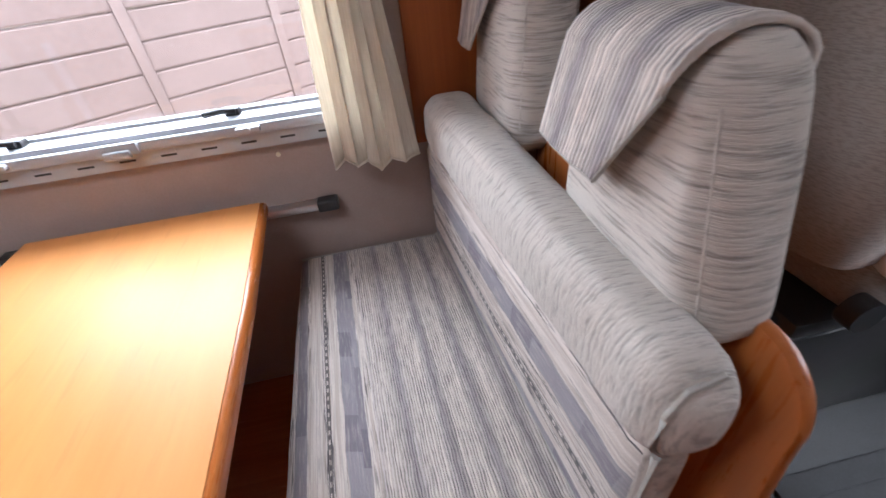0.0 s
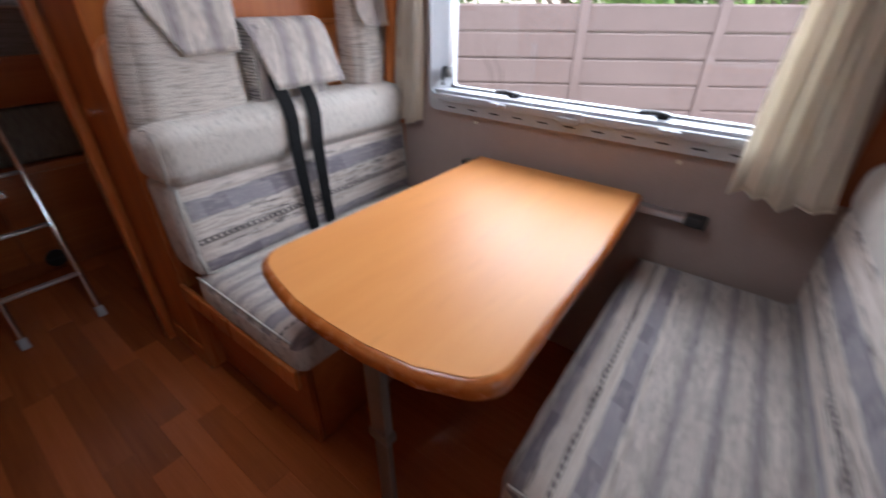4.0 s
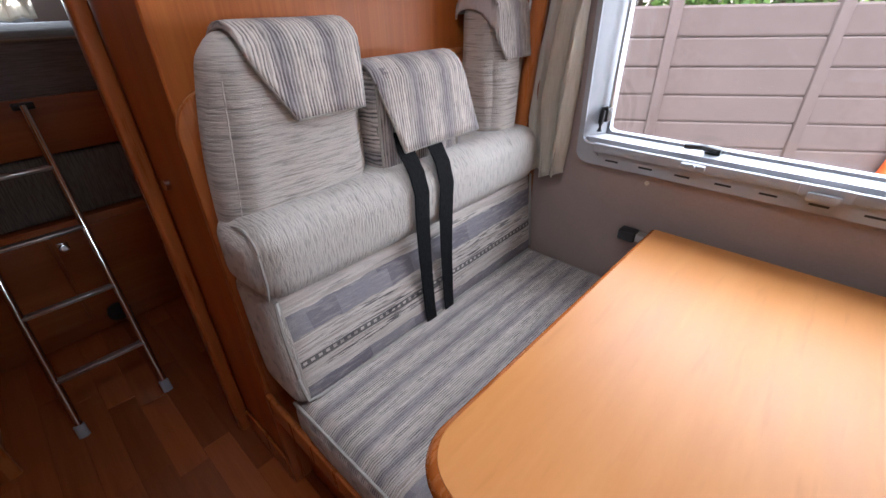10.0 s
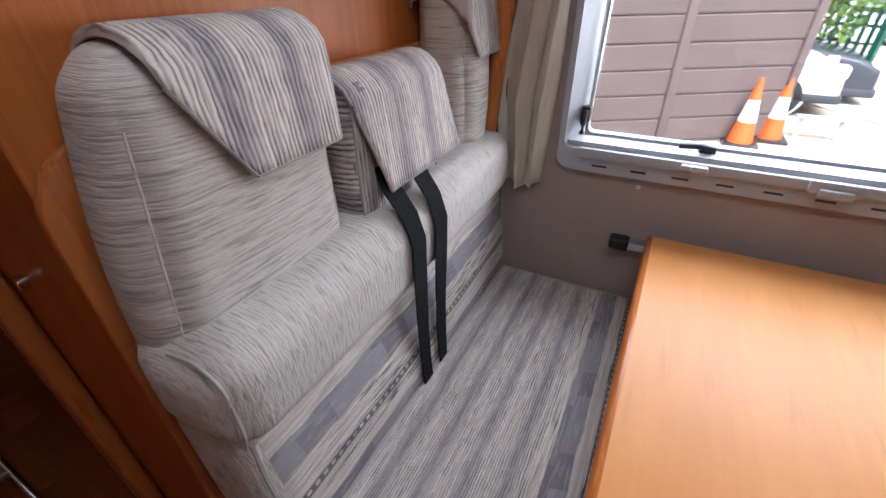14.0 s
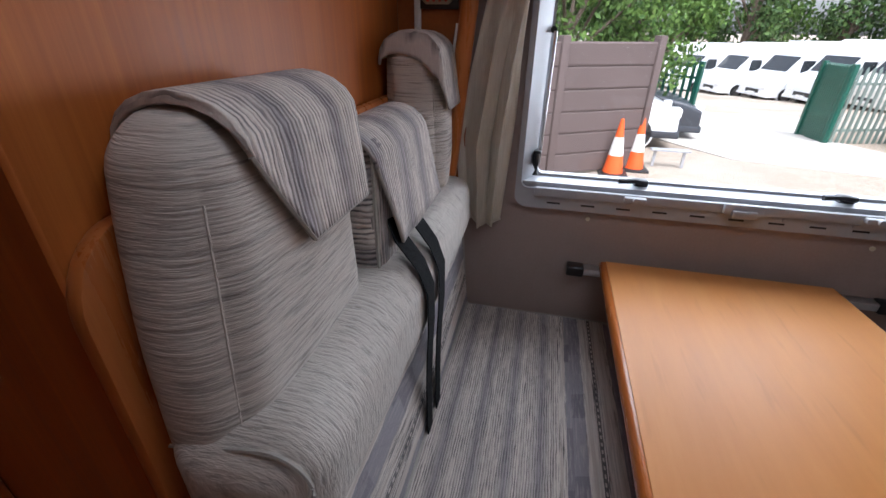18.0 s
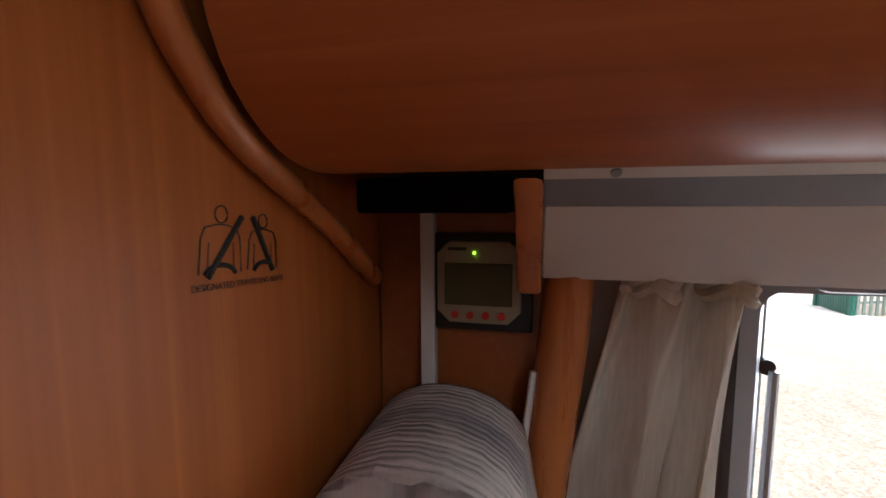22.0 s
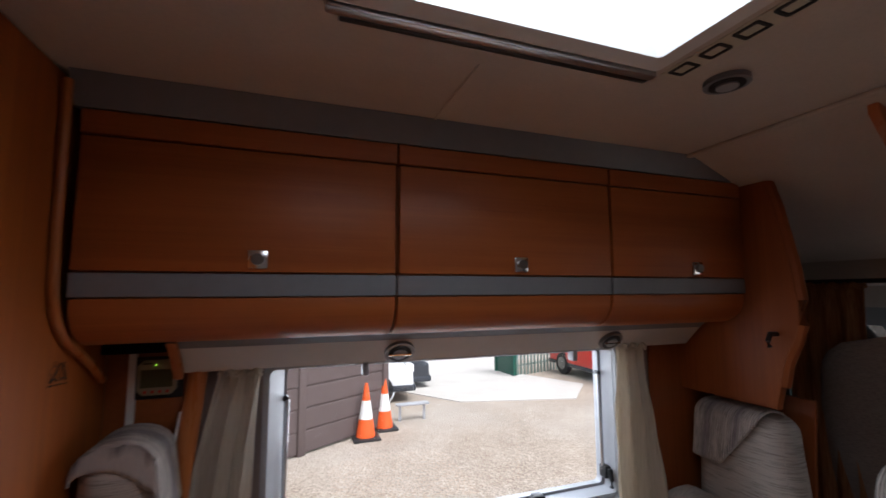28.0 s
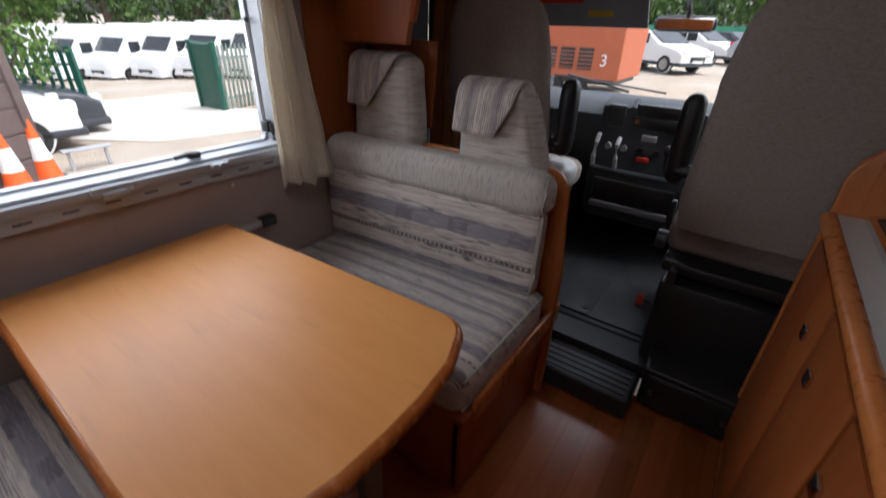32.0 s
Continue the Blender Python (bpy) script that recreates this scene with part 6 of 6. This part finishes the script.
def ground_mat():
    m, n, l, b = shader("pale_gravel", 0.9)
    v = coords(n, l)
    fine = noise_tex(n, l, v, 28, 5, 0.7)
    mid_ = noise_tex(n, l, v, 1.4, 4)
    big = noise_tex(n, l, v, 0.16, 3)
    vo = n.new("ShaderNodeTexVoronoi")
    vo.inputs["Scale"].default_value = 34
    l.new(v, vo.inputs["Vector"])
    c = ramp(n, l, fine, [(0.3, (0.22, 0.175, 0.135)), (0.5, (0.37, 0.305, 0.235)), (0.7, (0.53, 0.465, 0.38))])
    st = ramp(n, l, vo.outputs["Color"], [(0.2, (0.27, 0.21, 0.16)), (0.8, (0.54, 0.47, 0.38))])
    c = mix(n, l, 0.5, c, st)
    c = mix(n, l, ramp(n, l, big, [(0.45, (0, 0, 0)), (0.62, (0.75,) * 3)]), c, (0.47, 0.43, 0.375))
    c = mix(n, l, 0.3, c, ramp(n, l, mid_, [(0.3, (0.5, 0.45, 0.4)), (0.7, (1, 1, 1))]), "MULTIPLY")
    l.new(c, b.inputs["Base Color"])
    relief(n, l, b, vo.outputs["Distance"], 0.8, 0.02)
    return m


GRAVEL = ground_mat()
g = bmesh.new()
rows_g = [[g.verts.new((x, y, gz(y, x))) for x in (-1500, 0, 5, 22, 1500)] for y in (-1500, 0, 5.0, 6.5, 8.0, 9.5, 16, 23, 30, 1500)]
for ra, rb in zip(rows_g, rows_g[1:]):
    for i in range(4):
        g.faces.new((ra[i], ra[i + 1], rb[i + 1], rb[i]))
struct("ground", g, GRAVEL, "pale gravel yard reaching to the distance", "ground", False)
CONC = plain("pale_concrete", (0.50, 0.47, 0.425), 0.9, vary=0.10, scale=6, bump=0.2)
pad = prism([(2.9, 8.9), (3.8, 7.3), (6.2, 6.6), (7.4, 7.9), (6.6, 10.5), (9.0, 15.0), (5.5, 15.5), (4.2, 10.8)], "z", 0, 0.02)
bmesh.ops.bisect_plane(pad, geom=pad.verts[:] + pad.edges[:] + pad.faces[:], plane_co=(0, 9.5, 0), plane_no=(0, 1, 0))
for v in pad.verts:
    v.co.z += gz(v.co.y)
struct("pavement", pad, CONC, "pale concrete strip through the gateway", "pavement", False)

# fence of concrete posts and horizontal panels
FENCE = plain("grey_brown_fence_paint", (0.112, 0.083, 0.078), 0.85, vary=0.14, scale=18, bump=0.25)
FA, FD = Vector((0.55, 5.20)), Vector((0.845, 0.535))
FM = Matrix.Translation((FA.x, FA.y, G)) @ Matrix.Rotation(math.atan2(FD.y, FD.x), 4, "Z")
fn = thing("fence", (FA.x, FA.y, G), "grey-brown panel fence with slotted posts", "fence")
for k in range(-6, 2):
    s = k * 1.60
    part("post", box(s - 0.06, s + 0.06, -0.07, 0.07, -0.10, 1.90 + 0.01 * (k % 3), 0.012, 2, m=FM), FENCE, fn)
for k in range(-6, 1):
    s = k * 1.60
    for j in range(6):
        z = 0.02 + j * 0.302
        pr = [(-0.028, z), (-0.034, z + 0.02), (-0.030, z + 0.275), (-0.012, z + 0.298), (0.02, z + 0.298), (0.02, z)]
        bm = prism(pr, "x", s + 0.062, s + 1.538)
        bmesh.ops.transform(bm, matrix=FM, verts=bm.verts)
        part("panel", bm, FENCE, fn, "", False)

ORANGE = plain("orange_cone_plastic", (0.80, 0.115, 0.02), 0.5, vary=0.06, scale=8, bump=0.02)
CONE_W = plain("white_reflective_sleeve", (0.80, 0.79, 0.77), 0.4, vary=0.04, scale=12, bump=0.02)


def traffic_cone(x, y):
    t = thing("traffic_cone", (x, y, gz(y)), "orange traffic cone with white sleeve on a black base", "traffic cone", "traffic cones by the fence")
    b0 = gz(y)
    part("base", box(x - 0.21, x + 0.21, y - 0.21, y + 0.21, b0, b0 + 0.045, 0.02, 2), BLACK_PL, t)
    part("lower_body", rod((x, y, b0 + 0.045), (x, y, b0 + 0.31), 0.15, 28, r2=0.107), ORANGE, t)
    part("sleeve", rod((x, y, b0 + 0.31), (x, y, b0 + 0.58), 0.109, 28, r2=0.066), CONE_W, t, "white reflective sleeve")
    part("tip", rod((x, y, b0 + 0.58), (x, y, b0 + 0.84), 0.064, 28, r2=0.024), ORANGE, t)
    return t


traffic_cone(1.54, 5.61)
traffic_cone(1.91, 6.01)
bx = thing("metal_trestle", (2.45, 6.35, G), "small grey metal trestle behind the cones", "trestle")
for dx in (0, 0.45):
    part("leg", box(2.25 + dx, 2.29 + dx, 6.35, 6.39, gz(6.37), G + 0.22), GREY_PL, bx)
part("plate", box(2.2, 2.8, 6.30, 6.45, G + 0.22, G + 0.25, 0.005), GREY_PL, bx)

# green palisade fences and gate
GREEN = plain("green_painted_steel", (0.010, 0.088, 0.060), 0.45, vary=0.15, scale=12, bump=0.05)
GALV = plain("weathered_green_steel", (0.21, 0.28, 0.25), 0.5, 0.4, vary=0.1, scale=8, bump=0.05)


def palisade(a, b, h, name, label, mat, step=0.155):
    t = thing(name, (a[0], a[1], G), label, "fence", "steel palisade")
    a, b = Vector(a), Vector(b)
    d = b - a
    n = max(2, int(d.length / step))
    m = Matrix.Translation((a.x, a.y, min(gz(a.y), gz(b.y)))) @ Matrix.Rotation(math.atan2(d.y, d.x), 4, "Z")
    for z in (0.35, h - 0.35):
        part("rail", box(0, d.length, 0.01, 0.05, z, z + 0.05, m=m), mat, t, "", False)
    for i in range(n + 1):
        s = d.length * i / n
        bm = prism([(s - 0.034, 0.05), (s + 0.034, 0.05), (s + 0.034, h - 0.06), (s, h), (s - 0.034, h - 0.06)], "y", -0.012, 0.008)
        bmesh.ops.transform(bm, matrix=m, verts=bm.verts)
        part("pale", bm, mat, t, "", False)
    for s in (0, d.length):
        part("post", box(s - 0.05, s + 0.05, -0.05, 0.05, 0, h + 0.02, m=m), GREEN, t, "", False)
    return t


palisade((2.45, 11.3), (3.72, 10.1), 1.62, "gate_leaf", "green steel palisade gate leaf standing open", GREEN)
palisade((6.50, 10.95), (6.45, 9.75), 1.65, "gate_leaf", "green steel gate leaf folded back", GREEN, 0.085)
palisade((6.45, 9.75), (11.6, 11.6), 1.65, "palisade_fence", "weathered grey-green steel palisade fence", GALV)
palisade((-0.4, 14.0), (2.45, 11.3), 1.62, "palisade_fence", "green steel palisade fence", GREEN)

CAR_GLASS = plain("dark_vehicle_glass", (0.03, 0.035, 0.04), 0.06, vary=0.1, scale=3, bump=0.0)
TYRE = plain("black_tyre", (0.02, 0.02, 0.02), 0.8, vary=0.2, scale=40, bump=0.1)
V_WHITE = plain("white_vehicle_paint", (0.75, 0.76, 0.77), 0.25, vary=0.02, scale=2, bump=0.0)
V_RED = plain("red_vehicle_paint", (0.62, 0.035, 0.02), 0.28, vary=0.04, scale=2, bump=0.0)
V_SILVER = plain("silver_vehicle_paint", (0.42, 0.44, 0.46), 0.28, 0.3, vary=0.03, scale=2, bump=0.0)
V_DARK = plain("dark_vehicle_paint", (0.04, 0.045, 0.055), 0.25, vary=0.05, scale=2, bump=0.0)
V_CREAM = plain("cream_vehicle_paint", (0.62, 0.60, 0.54), 0.3, vary=0.03, scale=2, bump=0.0)
AMBER = plain("yellow_number_plate", (0.75, 0.5, 0.04), 0.5, vary=0.03, scale=4, bump=0.0)


def vehicle(kind, paint, at, yaw, label, name="car", group="parked vehicles", size=1.0):
    """Profiles lie along local x (nose at +x), width along y."""
    prof = {
        "car": (4.1, 1.70, [(-2.05, 0.35), (-2.05, 0.85), (-1.9, 0.98), (-1.35, 1.40), (-0.9, 1.46), (0.1, 1.45), (0.85, 1.02), (1.7, 0.86), (2.02, 0.70), (2.05, 0.30)], [(-1.25, 0.99, -0.35, 1.36), (-0.28, 0.99, 0.30, 1.36)], (0.92, 1.03, 0.12, 1.43), 0.31, (1.28, -1.25)),
        "van": (4.2, 1.75, [(-2.1, 0.35), (-2.1, 1.75), (-1.95, 1.82), (0.4, 1.82), (1.05, 1.18), (1.85, 0.98), (2.08, 0.75), (2.1, 0.32)], [(0.0, 1.15, 0.52, 1.66)], (1.02, 1.2, 0.47, 1.74), 0.33, (1.30, -1.35)),
        "motorhome": (6.2, 2.25, [(-3.1, 0.40), (-3.1, 2.75), (-3.0, 2.85), (1.2, 2.85), (1.6, 2.60), (1.75, 2.20), (2.35, 1.45), (2.95, 1.22), (3.08, 0.9), (3.1, 0.35)], [(-2.4, 1.35, -1.6, 2.0), (-0.6, 1.35, 0.3, 2.0), (1.15, 1.45, 1.75, 2.0)], (2.32, 1.48, 1.80, 2.15), 0.36, (2.1, -1.6)),
    }[kind]
    ln, wd, out, wins, screen, wr_, axles = prof
    m = Matrix.Translation((at[0], at[1], gz(at[1], at[0]) - (0.05 if at[1] > 9.5 else 0))) @ Matrix.Rotation(radians(yaw), 4, "Z") @ Matrix.Scale(size, 4)
    t = thing(name, (at[0], at[1], gz(at[1], at[0])), label, name, group)

    def put(nm, bm, mat, parent=t, lab="", smooth=True):
        bmesh.ops.transform(bm, matrix=m, verts=bm.verts)
        return part(nm, bm, mat, parent, lab, smooth)

    bm = prism(out, "y", -wd / 2, wd / 2, 0.07, 3)
    for v in bm.verts:
        if v.co.z > 1.0:
            v.co.y *= 1 - (0.12 if kind == "car" else 0.05) * (v.co.z - 1.0)
    put("body", bm, paint)
    for x0, z0, x1, z1 in wins:
        for s in (-1, 1):
            k = 1 - (0.12 if kind == "car" else 0.05) * max(0, (z0 + z1) / 2 - 1.0)
            y = s * (wd / 2 * k + 0.004)
            put("side_window", box(x0, x1, y - 0.012, y + 0.012, z0, z1, 0.008, 1), CAR_GLASS)
    x0, z0, x1, z1 = screen
    dx, dz = x1 - x0, z1 - z0
    q = math.hypot(dx, dz)
    nx, nz = dz / q * 0.03, -dx / q * 0.03
    put("windscreen", prism([(x0, z0), (x1, z1), (x1 + nx, z1 + nz), (x0 + nx, z0 + nz)], "y", -wd * 0.41, wd * 0.41), CAR_GLASS)
    for ax in axles:
        for s in (-1, 1):
            y = s * (wd / 2 - 0.09)
            w_ = put("wheel", rod((ax, y - 0.10, wr_), (ax, y + 0.105, wr_), wr_, 24), TYRE, t, "black tyre")
            put("rim", rod((ax, y + s * 0.10, wr_), (ax, y + s * 0.115, wr_), wr_ * 0.62, 18), DULL, w_, "silver rim")
            put("arch", rod((ax, y - 0.02, wr_ + 0.02), (ax, y + s * 0.085, wr_ + 0.02), wr_ * 1.14, 24), V_DARK if kind == "van" else paint, t)
    nose = ln / 2
    for s in (-1, 1):
        put("headlight", box(nose - 0.16, nose + 0.012, s * wd * 0.34 - 0.16, s * wd * 0.34 + 0.16, 0.62, 0.80, 0.03), CONE_W, t, "clear headlight")
        put("tail_light", box(-nose - 0.012, -nose + 0.1, s * wd * 0.43 - 0.06, s * wd * 0.43 + 0.06, 0.75, 1.05, 0.02), RED_PL, t, "red tail light")
    put("grille", box(nose - 0.02, nose + 0.015, -wd * 0.22, wd * 0.22, 0.42, 0.60, 0.01), BLACK_PL, t, "dark grille")
    put("number_plate", box(nose + 0.012, nose + 0.022, -0.26, 0.26, 0.36, 0.47), CONE_W)
    put("number_plate", box(-nose - 0.022, -nose - 0.012, -0.26, 0.26, 0.62, 0.73), AMBER)
    put("bumper", box(-nose - 0.03, nose + 0.03, -wd / 2 - 0.01, wd / 2 + 0.01, 0.26, 0.40, 0.03), V_DARK if kind != "motorhome" else paint)
    return t


vehicle("van", V_RED, (8.58, 8.30), 88, "red delivery van parked beside the gateway", "van", size=0.86)
vehicle("car", V_WHITE, (0.95, 8.75), -4, "white car with its nose past the fence end", "car")
vehicle("car", V_DARK, (1.75, 10.1), -6, "dark car behind the gate", "car")
for i in range(10):
    x, y = ((12.0, 27.2), (13.3, 24.9), (14.4, 22.6), (15.5, 20.3), (17.0, 17.6), (10.6, 29.5), (9.2, 31.8), (19.5, 29.0), (22.0, 25.5), (24.5, 22.0))[i]
    p, lab = (V_CREAM, "cream motorhome parked in a row") if i == 3 else (V_WHITE, "white motorhome parked in a row")
    vehicle("motorhome", p, (x, y), 194, lab, "motorhome", "parked motorhomes", 0.95)
vehicle("car", V_WHITE, (21.3, 2.7), 238, "white hatchback parked beyond the windscreen", "car")
vehicle("car", V_RED, (22.3, 5.4), 240, "red car parked beyond the windscreen", "car")
vehicle("car", V_WHITE, (28.6, 2.0), 240, "white car parked beyond the windscreen", "car")
vehicle("car", V_DARK, (33.5, 0.9), 238, "dark blue car parked beyond the windscreen", "car")
vehicle("car", V_SILVER, (26.0, -1.6), 236, "silver car parked beyond the windscreen", "car")
vehicle("car", V_RED, (42.0, -0.9), 240, "red car parked far off", "car")
BROWN = plain("brown_painted_board", (0.42, 0.11, 0.045), 0.6, vary=0.08, scale=4, bump=0.05)
CB = gz(3.0, 13.0)
tr = thing("site_cabin", (14.2, 3.5, CB), "orange-brown site cabin on wheels with dark louvred windows", "cabin")
part("body", box(13.0, 15.4, 1.88, 6.2, CB + 0.48, CB + 1.75, 0.02, 1), BROWN, tr)
for i in range(4):
    w_ = part("window", box(12.98, 13.0, 2.62 + i * 0.52, 3.02 + i * 0.52, CB + 0.70, CB + 1.24), CAR_GLASS, tr)
    for k in range(5):
        part("louvre", box(12.965, 12.982, 2.61 + i * 0.52, 3.03 + i * 0.52, CB + 0.74 + k * 0.10, CB + 0.76 + k * 0.10), BROWN, w_)
part("chassis", box(13.1, 15.3, 2.0, 6.1, CB + 0.34, CB + 0.48), BLACK_PL, tr)
for y in (3.0, 3.7):
    part("wheel", rod((13.05, y, CB + 0.27), (13.25, y, CB + 0.27), 0.27, 20), TYRE, tr)
lettering("3", 0.42, lambda w: Matrix.Translation((12.97, 2.42, CB + 0.82)) @ pose(0, 0, 0, 90, 0, -90), CONE_W, tr, 0.01)
SHEET = plain("green_sheet_fence", (0.045, 0.26, 0.16), 0.7, vary=0.1, scale=2, bump=0.1)
sf = thing("site_hoarding", (50, 0, G), "long green sheet hoarding behind the cars", "hoarding")
part("sheet", box(52.0, 52.1, -40, 30, G, G + 2.4), SHEET, sf)
for i in range(24):
    part("post", box(51.9, 52.0, -40 + i * 3, -39.9 + i * 3, G, G + 2.5), SHEET, sf)

# trees
BARK = plain("grey_brown_bark", (0.10, 0.075, 0.055), 0.95, vary=0.3, scale=14, bump=0.6)


def leaf_mat(name, lo, hi):
    m, n, l, b = shader(name, 0.65, 0, 0.3)
    gi = n.new("ShaderNodeNewGeometry")
    l.new(ramp(n, l, gi.outputs["Random Per Island"], [(0, lo), (1, hi)]), b.inputs["Base Color"])
    return m


LEAF = leaf_mat("mid_green_leaves", (0.035, 0.085, 0.015), (0.13, 0.22, 0.045))
LEAF_D = leaf_mat("dark_green_leaves", (0.022, 0.055, 0.014), (0.085, 0.145, 0.04))


def crown(blobs, count, size, seed):
    """Loose leaves scattered through uneven clumps."""
    rnd = random.Random(seed)
    vs, fs = [], []
    for i in range(count):
        cx, cy, cz, r = rnd.choice(blobs)
        while True:
            d = Vector((rnd.uniform(-1, 1), rnd.uniform(-1, 1), rnd.uniform(-1, 1)))
            if 0.25 < d.length < 1:
                break
        p = Vector((cx, cy, cz)) + d * r * (0.6 + 0.5 * rnd.random())
        q = Euler((rnd.uniform(0, 6.3), rnd.uniform(0, 6.3), rnd.uniform(0, 6.3))).to_matrix()
        s = size * rnd.uniform(0.6, 1.4)
        k = len(vs)
        for c in ((-0.5, 0, 0), (0, -0.28, 0.06), (0.5, 0, 0), (0, 0.28, 0.06)):
            vs.append(tuple(p + q @ (Vector(c) * s)))
        fs.append((k, k + 1, k + 2, k + 3))
    me = bpy.data.meshes.new("crown")
    me.from_pydata(vs, [], fs)
    bm = bmesh.new()
    bm.from_mesh(me)
    bpy.data.meshes.remove(me)
    return bm


def tree(x, y, h, r, mat, seed, leaf=0.16, count=2600, label="leafy green tree behind the fence", low=0.42, clumps=9):
    rnd = random.Random(seed)
    b0 = gz(y) - 0.02
    t = thing("tree", (x, y, b0), label, "tree", "trees")
    tr_ = bmesh.new()
    rod((x, y, b0), (x + 0.1, y, b0 + h * 0.5), 0.16 * h / 5, 10, tr_, 0.10 * h / 5)
    blobs = []
    for i in range(clumps):
        a, z = rnd.uniform(0, 6.28), rnd.uniform(low, 0.9) * h
        q = r * (1.15 - 0.7 * abs(z / h - 0.6)) * rnd.uniform(0.35, 0.75)
        e = (x + q * math.cos(a), y + q * math.sin(a), b0 + z)
        rod((x + 0.08, y, b0 + z * 0.55), e, 0.05 * h / 5, 7, tr_, 0.015)
        blobs.append((*e, r * rnd.uniform(0.35, 0.6)))
    part("trunk", tr_, BARK, t)
    part("crown", crown(blobs, count, leaf, seed), mat, t, "", False)
    return t


tree(0.6, 8.2, 4.4, 1.9, LEAF, 1, 0.13, 5200, low=0.36, clumps=12)
tree(-2.4, 7.2, 4.4, 2.0, LEAF, 2, 0.13, 4600, low=0.34, clumps=12)
tree(-5.6, 6.4, 4.2, 2.1, LEAF_D, 3, 0.15, 3600, low=0.32, clumps=12)
tree(2.2, 9.2, 3.9, 1.35, LEAF, 9, 0.12, 3600, low=0.38, clumps=11)
for i in range(19):
    tree(-12 + i * 3.4 + random.uniform(-1, 1), 40 + random.uniform(-2, 5), 10.2 + random.uniform(-1.5, 2.2), 3.4, LEAF_D if i % 3 else LEAF, 20 + i, 0.42, 2600, "dark green tree in the far woodland edge", 0.10, 20)
for i in range(12):
    tree(60 + random.uniform(-2, 3), -42 + i * 6.2, 9 + random.uniform(-1, 2), 4.4, LEAF if i % 2 else LEAF_D, 50 + i, 0.6, 1800, "green tree beyond the hoarding", 0.15, 16)
tree(-8.0, -2.0, 4.2, 2.2, LEAF, 80, 0.2, 1800, "leafy green bush behind the rear window")
